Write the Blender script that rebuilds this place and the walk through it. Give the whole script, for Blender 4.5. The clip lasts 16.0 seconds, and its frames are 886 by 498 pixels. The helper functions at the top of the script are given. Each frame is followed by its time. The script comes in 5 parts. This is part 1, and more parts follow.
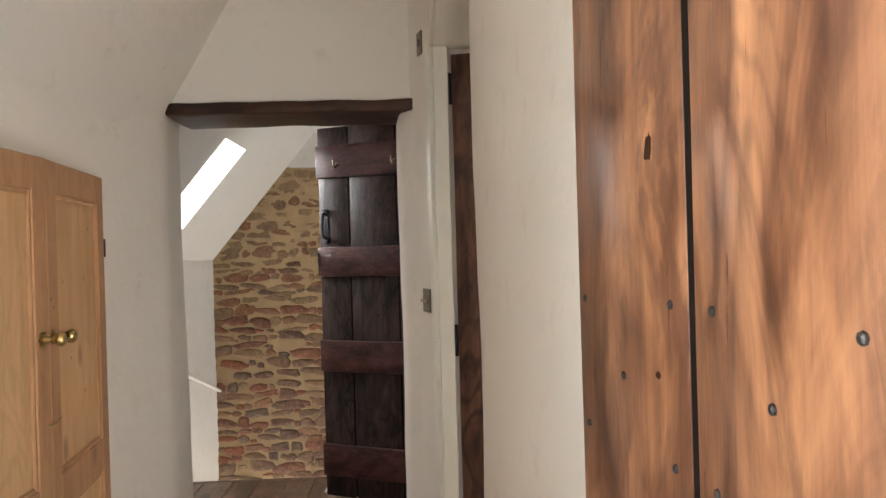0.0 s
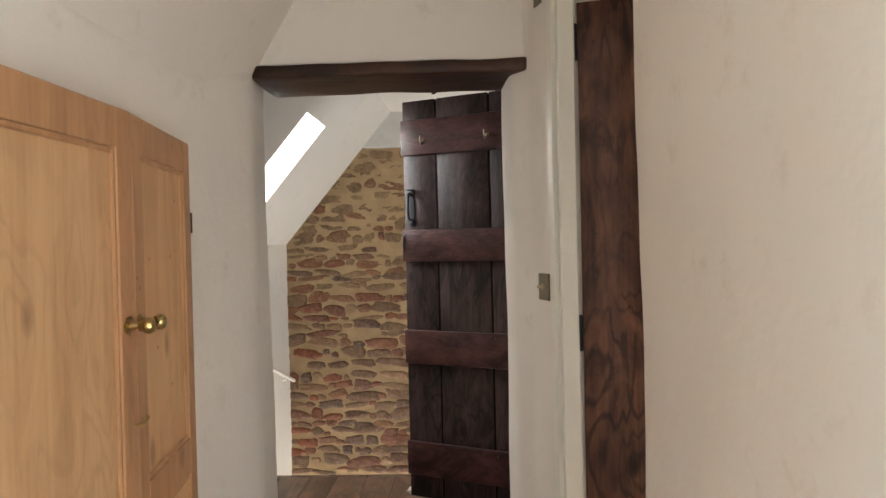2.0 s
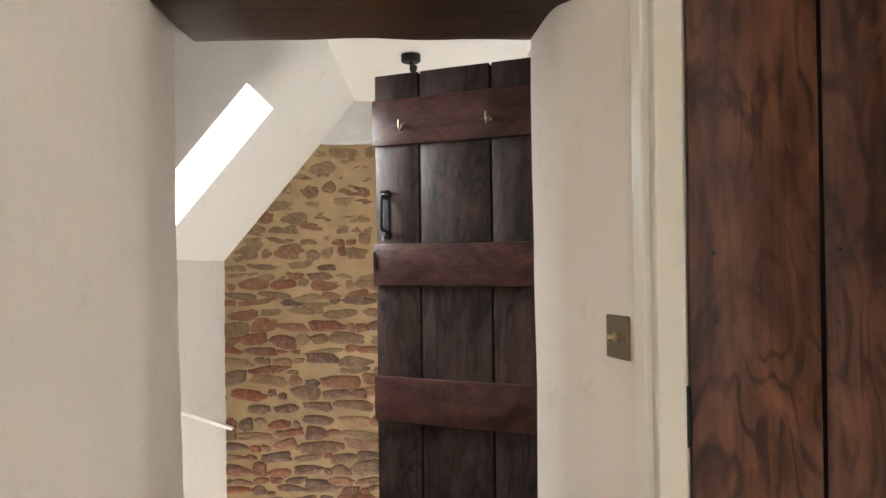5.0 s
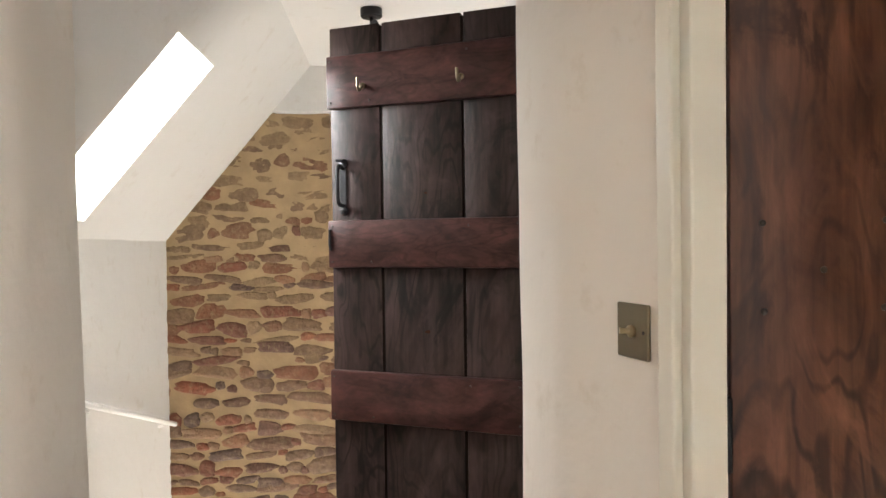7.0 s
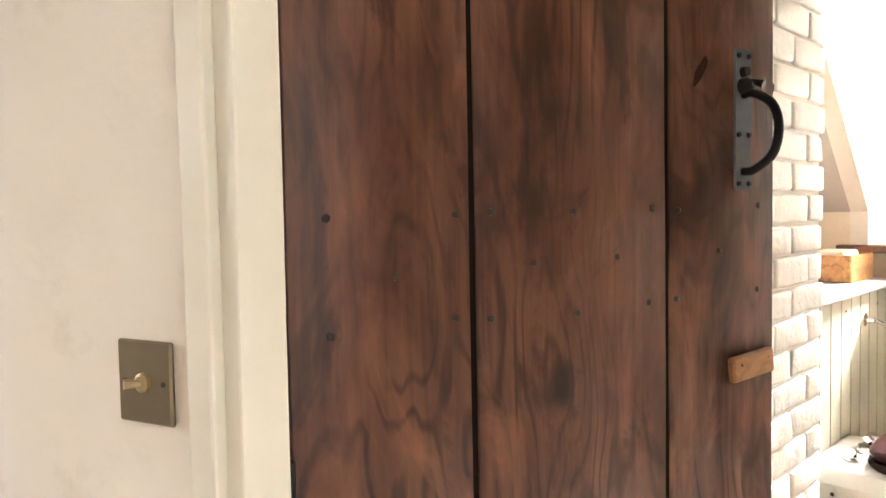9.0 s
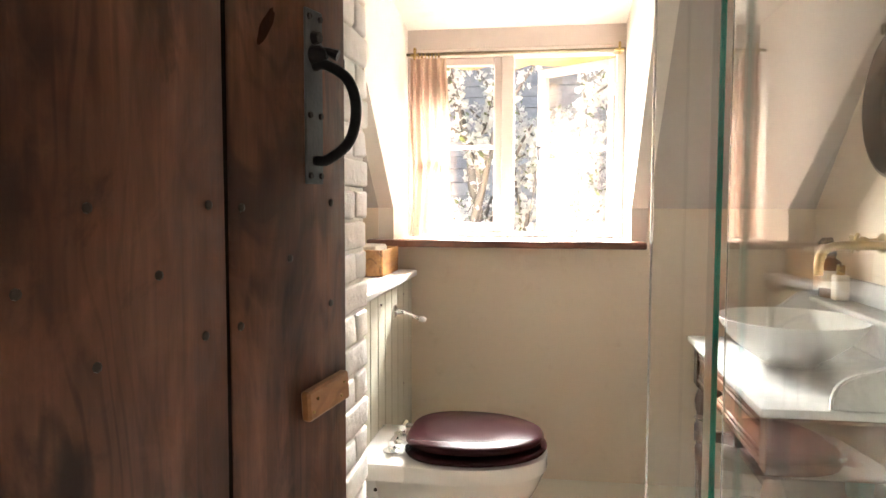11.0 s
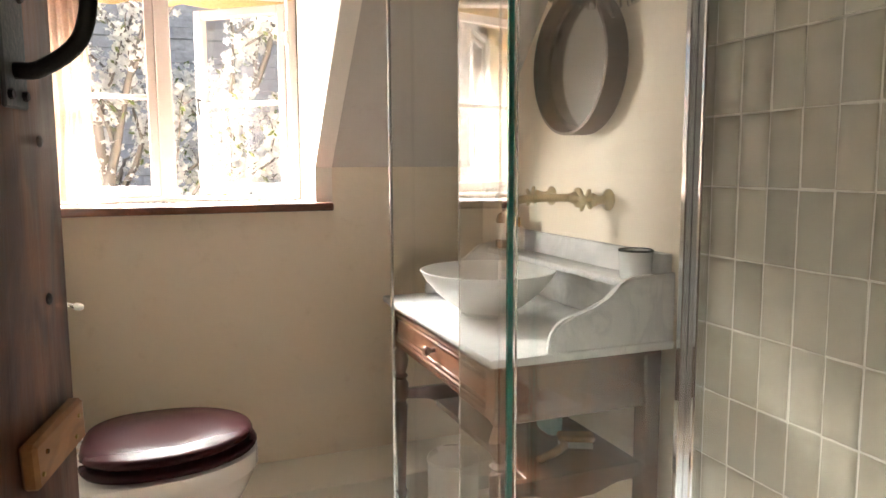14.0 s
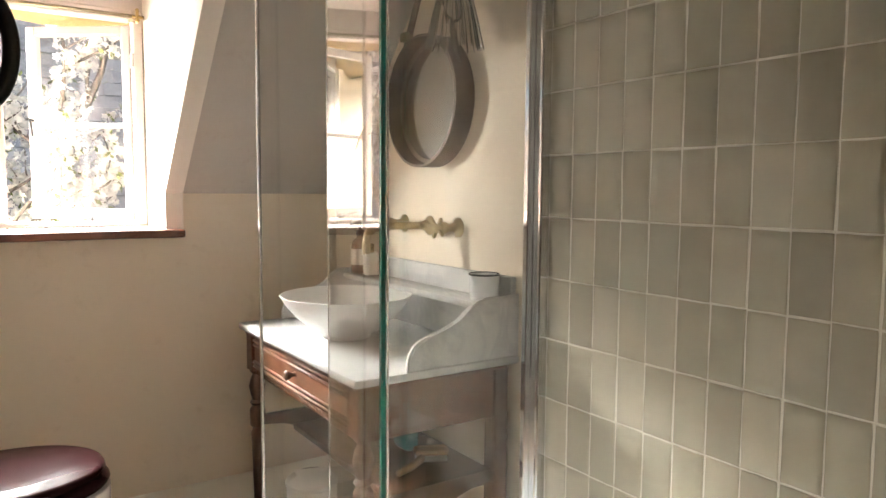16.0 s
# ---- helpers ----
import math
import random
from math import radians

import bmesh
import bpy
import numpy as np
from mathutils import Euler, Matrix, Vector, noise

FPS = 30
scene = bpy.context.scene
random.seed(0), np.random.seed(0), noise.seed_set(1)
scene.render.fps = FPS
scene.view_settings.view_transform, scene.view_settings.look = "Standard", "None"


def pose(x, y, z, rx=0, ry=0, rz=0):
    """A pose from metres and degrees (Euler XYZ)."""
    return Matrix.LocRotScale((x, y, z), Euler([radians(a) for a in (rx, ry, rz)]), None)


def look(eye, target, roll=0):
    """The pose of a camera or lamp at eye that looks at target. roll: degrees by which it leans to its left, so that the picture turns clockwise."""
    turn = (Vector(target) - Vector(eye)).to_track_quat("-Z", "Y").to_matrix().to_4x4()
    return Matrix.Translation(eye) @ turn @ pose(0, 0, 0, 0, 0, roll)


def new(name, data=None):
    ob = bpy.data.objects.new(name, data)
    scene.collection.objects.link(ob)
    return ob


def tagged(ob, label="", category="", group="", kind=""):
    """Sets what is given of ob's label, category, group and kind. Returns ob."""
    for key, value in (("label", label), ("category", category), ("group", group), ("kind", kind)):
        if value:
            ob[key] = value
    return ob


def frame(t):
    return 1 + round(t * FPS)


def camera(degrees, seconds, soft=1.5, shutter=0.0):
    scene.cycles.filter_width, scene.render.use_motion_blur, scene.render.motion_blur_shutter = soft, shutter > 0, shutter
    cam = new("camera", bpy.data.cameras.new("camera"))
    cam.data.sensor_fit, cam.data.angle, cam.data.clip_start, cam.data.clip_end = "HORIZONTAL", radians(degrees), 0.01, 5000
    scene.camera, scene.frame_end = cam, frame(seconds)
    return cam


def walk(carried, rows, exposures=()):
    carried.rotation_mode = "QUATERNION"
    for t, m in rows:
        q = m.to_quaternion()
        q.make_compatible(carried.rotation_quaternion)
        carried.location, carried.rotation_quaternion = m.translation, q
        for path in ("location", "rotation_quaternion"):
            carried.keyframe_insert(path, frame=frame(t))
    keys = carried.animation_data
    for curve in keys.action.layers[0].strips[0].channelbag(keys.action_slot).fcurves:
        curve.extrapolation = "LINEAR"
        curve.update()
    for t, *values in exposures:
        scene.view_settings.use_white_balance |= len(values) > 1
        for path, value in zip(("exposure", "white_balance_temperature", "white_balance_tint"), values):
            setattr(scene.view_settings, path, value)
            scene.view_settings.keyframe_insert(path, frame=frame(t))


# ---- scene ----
cam = camera(63.6, 16.0)
PATH = [
    (0, (0.422, -0.297, 1.425), (0.497, 1.702, 1.423), -1.6),
    (0.5, (0.38, -0.246, 1.41), (0.355, 1.754, 1.415), -1.3),
    (1, (0.326, -0.152, 1.411), (0.244, 1.847, 1.415), -1.2),
    (1.5, (0.267, -0.061, 1.411), (0.179, 1.937, 1.401), -1.2),
    (2, (0.226, 0.018, 1.393), (0.147, 2.016, 1.368), -1.3),
    (2.5, (0.203, 0.16, 1.394), (0.136, 2.159, 1.361), -1.4),
    (3, (0.198, 0.338, 1.396), (0.139, 2.337, 1.369), -1.3),
    (3.5, (0.169, 0.456, 1.396), (0.133, 2.456, 1.385), -1.0),
    (4, (0.127, 0.629, 1.408), (0.142, 2.629, 1.422), -0.9),
    (6.3, (0.068, 1.142, 1.391), (0.126, 3.141, 1.41), -0.7),
    (6.5, (0.078, 1.175, 1.392), (0.139, 3.174, 1.398), -0.8),
    (7, (0.079, 1.23, 1.385), (0.229, 3.224, 1.353), -0.7),
    (7.5, (0.085, 1.322, 1.388), (0.521, 3.273, 1.329), -0.5),
    (8, (0.084, 1.444, 1.401), (0.848, 3.291, 1.324), -0.6),
    (8.5, (0.108, 1.537, 1.399), (1.215, 3.199, 1.309), -0.9),
    (8.6, (0.108, 1.547, 1.402), (1.281, 3.164, 1.308), -1.0),
    (9, (0.163, 1.582, 1.401), (1.569, 3.001, 1.307), -1.1),
    (9.5, (0.262, 1.641, 1.408), (1.906, 2.777, 1.321), -1.5),
    (10, (0.341, 1.678, 1.412), (2.153, 2.52, 1.334), -1.8),
    (10.2, (0.356, 1.686, 1.418), (2.22, 2.407, 1.331), -1.4),
    (12.3, (0.454, 1.875, 1.389), (2.429, 1.639, 1.187), 0.5),
    (12.5, (0.466, 1.89, 1.391), (2.431, 1.583, 1.18), 0.3),
    (13, (0.517, 1.904, 1.386), (2.455, 1.467, 1.159), 0.0),
    (13.5, (0.579, 1.925, 1.388), (2.478, 1.342, 1.153), -0.3),
    (14, (0.62, 1.926, 1.385), (2.476, 1.215, 1.156), -0.3),
    (14.5, (0.624, 1.911, 1.396), (2.423, 1.069, 1.169), -0.2),
    (15, (0.615, 1.919, 1.4), (2.359, 0.963, 1.189), 0.2),
    (15.5, (0.591, 1.962, 1.402), (2.292, 0.927, 1.211), 0.4),
    (16, (0.55, 2.011, 1.405), (2.208, 0.907, 1.239), 0.4),
]
walk(cam, [(t, look(eye, target, roll)) for t, eye, target, roll in PATH],
     exposures=[(0, 0.2), (1.5, 0.2), (3.0, 0.55), (4.0, 0.65), (6.5, 0.65), (7.5, 1.0), (8.0, 1.2), (8.5, 1.3), (9.2, 1.45), (9.6, 1.55), (10.0, 0.8), (10.2, 0.65), (11.2, 0.4), (12.3, 0.15), (16, 0.15)])

# ---- world, sun, daylight, added fill lamps ----
SUN_DIR = Vector((-0.25, 0.62, 0.75)).normalized()
world = bpy.data.worlds.new("world")
scene.world = world
world.use_nodes = True
_nt = world.node_tree
_sky = _nt.nodes.new("ShaderNodeTexSky")
_sky.sky_type = "NISHITA"
_sky.sun_disc = False
_sky.sun_elevation = math.asin(SUN_DIR.z)
_sky.sun_rotation = math.atan2(SUN_DIR.x, SUN_DIR.y)
_nt.links.new(_sky.outputs[0], _nt.nodes["Background"].inputs[0])
_nt.nodes["Background"].inputs[1].default_value = 0.14
_sun = bpy.data.lights.new("sun", "SUN")
_sun.energy, _sun.angle, _sun.color = 3.5, radians(0.53), (1.0, 0.94, 0.86)
new("sun", _sun).matrix_world = look(SUN_DIR * 30, (0, 0, 0))


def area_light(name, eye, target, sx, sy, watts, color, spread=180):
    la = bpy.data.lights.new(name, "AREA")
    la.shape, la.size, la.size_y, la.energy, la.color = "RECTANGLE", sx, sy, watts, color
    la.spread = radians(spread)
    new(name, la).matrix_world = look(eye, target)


# Rear lamp in an unseen opening, added to light the hall.
area_light("daylight_rear_window", (0.22, -2.16, 1.5), (-0.40, 1.0, 1.35), 0.6, 1.0, 9.0, (1.0, 0.98, 0.95))
area_light("daylight_hall_doorway", (0.84, -0.61, 1.02), (-0.50, 0.25, 1.12), 0.70, 1.9, 38.0, (0.90, 0.96, 1.0))
# Bluish lamp added in the left wall, out of view, for the door.
area_light("daylight_hall_window", (-0.60, -0.70, 1.50), (0.40, -0.60, 1.45), 0.85, 1.0, 27, (0.76, 0.89, 1.0), 78)
area_light("daylight_roof_window", (-1.045, 3.775, 1.943), (-1.045 + 0.77, 3.775, 1.943 - 0.64), 0.58, 0.38, 30, (0.97, 0.985, 1.0))
# Lamp added outside, above the dormer, to strengthen the sky's light.
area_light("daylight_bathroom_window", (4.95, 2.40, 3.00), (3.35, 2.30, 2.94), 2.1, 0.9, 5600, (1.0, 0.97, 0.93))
# Unseen lamp added below the landing to brighten the lower stone wall.
area_light("daylight_stairwell", (-0.30, 4.75, -2.3), (-0.30, 4.85, 0.0), 1.0, 0.6, 48, (1.0, 0.95, 0.88))
# Second lamp added outside, beside the dormer, to brighten the basin wall.
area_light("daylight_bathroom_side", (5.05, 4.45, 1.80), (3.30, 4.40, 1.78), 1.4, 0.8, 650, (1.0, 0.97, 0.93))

# ---- materials ----


def mat(name, rough=0.6, metal=0.0, coat=0.0):
    m = bpy.data.materials.new(name)
    m.use_nodes = True
    b = m.node_tree.nodes["Principled BSDF"]
    b.inputs["Roughness"].default_value, b.inputs["Metallic"].default_value = rough, metal
    b.inputs["Coat Weight"].default_value = coat
    b.inputs["Coat Roughness"].default_value = 0.12
    return m, m.node_tree, b


def noise_node(nt, scale, detail=4.0, vec=None, rough=0.55, distort=0.0):
    n = nt.nodes.new("ShaderNodeTexNoise")
    n.inputs["Scale"].default_value, n.inputs["Detail"].default_value = scale, detail
    n.inputs["Roughness"].default_value, n.inputs["Distortion"].default_value = rough, distort
    if vec:
        nt.links.new(vec, n.inputs["Vector"])
    return n.outputs["Fac"]


def ramp(nt, fac, *stops):
    r = nt.nodes.new("ShaderNodeValToRGB")
    while len(r.color_ramp.elements) < len(stops):
        r.color_ramp.elements.new(0.5)
    for el, (p, c) in zip(r.color_ramp.elements, stops):
        el.position, el.color = p, (*c, 1)
    nt.links.new(fac, r.inputs[0])
    return r.outputs[0]


def mix(nt, fac, a, b, mode="MIX"):
    m = nt.nodes.new("ShaderNodeMix")
    m.data_type, m.blend_type = "RGBA", mode
    for sock, v in ((m.inputs[0], fac), (m.inputs[6], a), (m.inputs[7], b)):
        if isinstance(v, (int, float)):
            sock.default_value = v
        elif isinstance(v, tuple):
            sock.default_value = (*v, 1)
        else:
            nt.links.new(v, sock)
    return m.outputs[2]


def mul(nt, a, k, add=0.0):
    m = nt.nodes.new("ShaderNodeMath")
    m.operation = "MULTIPLY_ADD"
    nt.links.new(a, m.inputs[0])
    m.inputs[1].default_value, m.inputs[2].default_value = k, add
    return m.outputs[0]


def bump(nt, b, height, strength, dist):
    n = nt.nodes.new("ShaderNodeBump")
    n.inputs["Strength"].default_value, n.inputs["Distance"].default_value = strength, dist
    nt.links.new(height, n.inputs["Height"])
    nt.links.new(n.outputs[0], b.inputs["Normal"])


def obj_vec(nt, scale=(1, 1, 1), jitter=0.0):
    tc = nt.nodes.new("ShaderNodeTexCoord")
    mp = nt.nodes.new("ShaderNodeMapping")
    mp.inputs["Scale"].default_value = scale
    nt.links.new(tc.outputs["Object"], mp.inputs["Vector"])
    if jitter:
        oi = nt.nodes.new("ShaderNodeObjectInfo")
        cx = nt.nodes.new("ShaderNodeCombineXYZ")
        for k in range(3):
            nt.links.new(mul(nt, oi.outputs["Random"], jitter * (1 + 0.7 * k)), cx.inputs[k])
        nt.links.new(cx.outputs[0], mp.inputs["Location"])
    return mp.outputs[0]


def plaster(name, color, rough=0.85, grain=0.5):
    m, nt, b = mat(name, rough)
    v = obj_vec(nt)
    big = noise_node(nt, 1.7, 3, v)
    fine = noise_node(nt, 55, 5, v)
    c = mix(nt, mul(nt, big, 0.5, 0.0), color, tuple(x * y for x, y in zip(color, (0.93, 0.91, 0.88))))
    mark = ramp(nt, noise_node(nt, 9, 6, v, 0.7), (0.30, (0.92, 0.90, 0.87)), (0.42, (1, 1, 1)))
    nt.links.new(mix(nt, 1.0, c, mark, "MULTIPLY"), b.inputs["Base Color"])
    mid = noise_node(nt, 6, 4, v)
    h = nt.nodes.new("ShaderNodeMath")
    h.operation = "ADD"
    nt.links.new(mul(nt, fine, 0.12), h.inputs[0])
    nt.links.new(mid, h.inputs[1])
    bump(nt, b, h.outputs[0], grain, 0.012)
    return m


def wood(name, dark, light, axis=2, rough=0.4, coat=0.0, knots=0.6, scale=1.0, rings=26.0, patch_amt=0.8, ring_amt=0.5, spec=0.5, cloud=0.0):
    """Sawn boards: ring lines that bend round knots, fine fibres along the axis, ragged stained patches."""
    m, nt, b = mat(name, rough, coat=coat)
    b.inputs["Specular IOR Level"].default_value = spec
    s3 = [4.6 * scale] * 3
    s3[axis] = 2.5 * scale
    vo = nt.nodes.new("ShaderNodeTexVoronoi")
    vo.feature = "SMOOTH_F1"
    vo.inputs["Scale"].default_value = 1.0
    vo.inputs["Smoothness"].default_value = 0.25
    nt.links.new(obj_vec(nt, tuple(s3), jitter=7.0), vo.inputs["Vector"])
    s = [4.2 * scale] * 3
    s[axis] = 1.0 * scale
    field = noise_node(nt, 1.0, 3.0, obj_vec(nt, tuple(s), jitter=13.0), 0.5, 0.6)
    sep = nt.nodes.new("ShaderNodeSeparateXYZ")
    nt.links.new(obj_vec(nt), sep.inputs[0])
    ph = nt.nodes.new("ShaderNodeMath")
    ph.operation = "MULTIPLY_ADD"
    nt.links.new(field, ph.inputs[0])
    ph.inputs[1].default_value = rings * 3.4
    nt.links.new(mul(nt, sep.outputs[0 if axis != 0 else 2], 40.0 * scale), ph.inputs[2])
    ph2 = nt.nodes.new("ShaderNodeMath")
    ph2.operation = "MULTIPLY_ADD"
    nt.links.new(ramp(nt, vo.outputs["Distance"], (0.0, (0, 0, 0)), (0.45, (1, 1, 1))), ph2.inputs[0])
    ph2.inputs[1].default_value = 17.0
    nt.links.new(ph.outputs[0], ph2.inputs[2])
    sn = nt.nodes.new("ShaderNodeMath")
    sn.operation = "SINE"
    nt.links.new(ph2.outputs[0], sn.inputs[0])
    ring = mul(nt, sn.outputs[0], 0.5, 0.5)
    s2 = [90 * scale] * 3
    s2[axis] = 3.5 * scale
    fibre = noise_node(nt, 1.0, 6, obj_vec(nt, tuple(s2), jitter=5.0), 0.65)
    streak_s = [16 * scale] * 3
    streak_s[axis] = 1.3 * scale
    streak = noise_node(nt, 1.0, 7, obj_vec(nt, tuple(streak_s), jitter=3.0), 0.6, 0.8)
    f = nt.nodes.new("ShaderNodeMath")
    f.operation = "ADD"
    nt.links.new(mul(nt, streak, 0.68), f.inputs[0])
    nt.links.new(mul(nt, fibre, 0.32), f.inputs[1])
    base = ramp(nt, f.outputs[0], (0.32, dark), (0.64, light))
    mask = noise_node(nt, 2.2 * scale, 3, obj_vec(nt, jitter=17.0))
    lines = mix(nt, ramp(nt, mask, (0.33, (0, 0, 0)), (0.55, (ring_amt,) * 3)), (1, 1, 1),
                ramp(nt, ring, (0.0, (0.32, 0.28, 0.25)), (0.36, (1, 1, 1))))
    lined = mix(nt, 1.0, base, lines, "MULTIPLY")
    s4 = [1.6] * 3
    s4[axis] = 0.8
    patch = noise_node(nt, 3.4 * scale, 9, obj_vec(nt, tuple(s4), jitter=9.0), 0.62, 1.6)
    k = patch_amt
    worn = mix(nt, ramp(nt, patch, (0.53, (0, 0, 0)), (0.68, (k * 0.7,) * 3)), lined, tuple(min(1, x * 1.35) for x in light))
    deep = mix(nt, ramp(nt, patch, (0.36, (k,) * 3), (0.45, (0, 0, 0))), worn, tuple(x * 0.9 for x in dark))
    if cloud:
        s5 = [7.0 * scale] * 3
        s5[axis] = 2.4 * scale
        shade = noise_node(nt, 1.0, 5, obj_vec(nt, tuple(s5), jitter=21.0), 0.6, 1.4)
        deep = mix(nt, 1.0, deep, ramp(nt, shade, (0.34, (1 - 0.62 * cloud, 1 - 0.68 * cloud, 1 - 0.70 * cloud)), (0.50, (1, 1, 1)),
                                       (0.66, (1 + 0.45 * cloud, 1 + 0.55 * cloud, 1 + 0.55 * cloud))), "MULTIPLY")
    knot = ramp(nt, vo.outputs["Distance"], (0.05, (knots,) * 3), (0.11, (0, 0, 0)))
    nt.links.new(mix(nt, knot, deep, tuple(x * 0.4 for x in dark)), b.inputs["Base Color"])
    nt.links.new(mul(nt, fibre, 0.4, rough - 0.2), b.inputs["Roughness"])
    bump(nt, b, f.outputs[0], 0.4, 0.004)
    return m


def plain(name, color, rough=0.5, metal=0.0, var=0.12, scale=18, bmp=0.1, coat=0.0):
    m, nt, b = mat(name, rough, metal, coat)
    v = obj_vec(nt, jitter=3.0)
    n = noise_node(nt, scale, 5, v)
    nt.links.new(mix(nt, n, tuple(x * (1 - var) for x in color), tuple(min(1, x * (1 + var)) for x in color)),
                 b.inputs["Base Color"])
    nt.links.new(mul(nt, n, 0.2, max(0.02, rough - 0.1)), b.inputs["Roughness"])
    if bmp:
        bump(nt, b, noise_node(nt, scale * 4, 4, v), bmp, 0.003)
    return m


def varied(name, colors, rough, scale=14, bmp=0.6, dist=0.006, coat=0.0, extra=None, mottle=1.0, fine=3.0, detail=6):
    """Pieces that differ one from the next, each with its own mottling."""
    m, nt, b = mat(name, rough, coat=coat)
    oi = nt.nodes.new("ShaderNodeObjectInfo")
    n = len(colors)
    base = ramp(nt, oi.outputs["Random"], *[(i / max(1, n - 1), c) for i, c in enumerate(colors)])
    v = obj_vec(nt, jitter=6.0)
    k = noise_node(nt, scale, 6, v, 0.65)
    c = mix(nt, 1.0, base, ramp(nt, k, (0.25, tuple(1 - mottle * q for q in (0.38, 0.40, 0.42))), (0.7, tuple(1 + mottle * q for q in (0.18, 0.16, 0.12)))), "MULTIPLY")
    if extra:
        c = mix(nt, ramp(nt, noise_node(nt, scale * 2.3, 6, v, 0.7), (0.50, (0, 0, 0)), (0.70, (0.7, 0.7, 0.7))), c, extra)
    nt.links.new(c, b.inputs["Base Color"])
    bump(nt, b, noise_node(nt, scale * fine, detail, v, 0.6), bmp, dist)
    return m


def glass_mat(name, tint=(1, 1, 1), ior=1.5, rough=0.0):
    m, nt, b = mat(name, rough)
    b.inputs["Base Color"].default_value = (*tint, 1)
    b.inputs["Transmission Weight"].default_value = 1.0
    b.inputs["IOR"].default_value = ior
    return m


WHITE = plaster("white_plaster", (0.80, 0.745, 0.675))
LANDING = plaster("landing_plaster", (0.80, 0.79, 0.765))
CREAM = plaster("cream_plaster", (0.79, 0.69, 0.56), 0.75, 0.3)
# Slope grey: a neutral tint with the slope's shade put into it.
SLOPEGREY = plaster("shade_grey_slope_plaster", (0.50, 0.465, 0.42), 0.8, 0.3)
DORMER = plaster("dormer_plaster", (0.83, 0.79, 0.72), 0.75, 0.3)
GLOSSWHITE = plain("ivory_gloss_paint", (0.78, 0.75, 0.66), 0.35, var=0.04, scale=7, bmp=0.25)
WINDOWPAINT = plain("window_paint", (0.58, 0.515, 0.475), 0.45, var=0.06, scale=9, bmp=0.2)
DARKDOOR = wood("dark_stained_boards", (0.005, 0.0025, 0.0022), (0.050, 0.028, 0.024), 2, 0.46, 0.0, 0.8, ring_amt=0.9, spec=0.25, cloud=0.7)
DARKLEDGE = wood("dark_stained_ledge", (0.016, 0.005, 0.0045), (0.072, 0.026, 0.021), 0, 0.44, 0.0, 0.6, spec=0.25, cloud=0.5)
BROWNDOOR = wood("brown_stained_boards", (0.048, 0.016, 0.009), (0.180, 0.076, 0.044), 2, 0.45, 0.0, 0.95, ring_amt=0.9, patch_amt=0.8, spec=0.35, cloud=0.65)
ORANGEDOOR = wood("orange_stained_boards", (0.075, 0.025, 0.013), (0.36, 0.15, 0.066), 2, 0.34, 0.25, 0.9, ring_amt=0.4, patch_amt=0.7, cloud=1.0)
PINE = wood("waxed_pine", (0.52, 0.285, 0.125), (0.70, 0.43, 0.22), 2, 0.5, 0.0, 0.6, patch_amt=0.2, ring_amt=0.14, spec=0.35)
PINEFRAME = wood("waxed_pine_frame", (0.38, 0.19, 0.085), (0.55, 0.30, 0.145), 2, 0.5, 0.0, 0.5, patch_amt=0.2, ring_amt=0.14, spec=0.35)
LINTELWOOD = wood("old_lintel_oak", (0.010, 0.004, 0.002), (0.070, 0.025, 0.011), 0, 0.5, 0.0, 0.3, spec=0.3)
FLOORWOOD = wood("dark_floorboards", (0.045, 0.026, 0.016), (0.16, 0.095, 0.058), 1, 0.4, 0.15, 0.4)
BATHFLOOR = wood("bath_floorboards", (0.34, 0.22, 0.125), (0.55, 0.38, 0.235), 0, 0.45, 0.1, 0.4)
SILLWOOD = wood("mahogany_sill", (0.07, 0.022, 0.012), (0.17, 0.06, 0.032), 1, 0.35, 0.2, 0.2)
STANDWOOD = wood("washstand_mahogany", (0.050, 0.015, 0.007), (0.165, 0.062, 0.028), 0, 0.35, 0.15, 0.0, patch_amt=0.3, ring_amt=0.25)
LEGWOOD = wood("turned_mahogany", (0.040, 0.014, 0.007), (0.11, 0.043, 0.021), 2, 0.35, 0.15, 0.0, patch_amt=0.3, ring_amt=0.2)
BOXWOOD = wood("acacia_box_wood", (0.24, 0.10, 0.03), (0.50, 0.27, 0.10), 0, 0.4, 0.1, 0.3)
BATTENWOOD = wood("batten_wood", (0.22, 0.09, 0.03), (0.42, 0.21, 0.085), 0, 0.45, 0.05, 0.2)
WALNUT = wood("walnut_mirror_band", (0.055, 0.032, 0.022), (0.13, 0.082, 0.058), 2, 0.5, 0.0, 0.1)
MORTAR = plain("lime_mortar", (0.45, 0.32, 0.18), 0.95, 0, 0.35, 9, 1.0)
STONE = varied("rubble_stone", [(0.15, 0.074, 0.046), (0.23, 0.135, 0.08), (0.30, 0.085, 0.036), (0.17, 0.105, 0.075), (0.27, 0.165, 0.09),
                                (0.14, 0.088, 0.068), (0.29, 0.10, 0.050), (0.34, 0.23, 0.135), (0.33, 0.12, 0.058)], 0.7, 16, 1.0, 0.014,
               extra=(0.36, 0.25, 0.145))
WASHED = varied("mortar_washed_stone", [(0.30, 0.205, 0.115), (0.25, 0.165, 0.095), (0.35, 0.245, 0.14), (0.22, 0.14, 0.085), (0.28, 0.125, 0.068)], 0.85, 16, 1.0, 0.014,
                extra=(0.40, 0.285, 0.165))
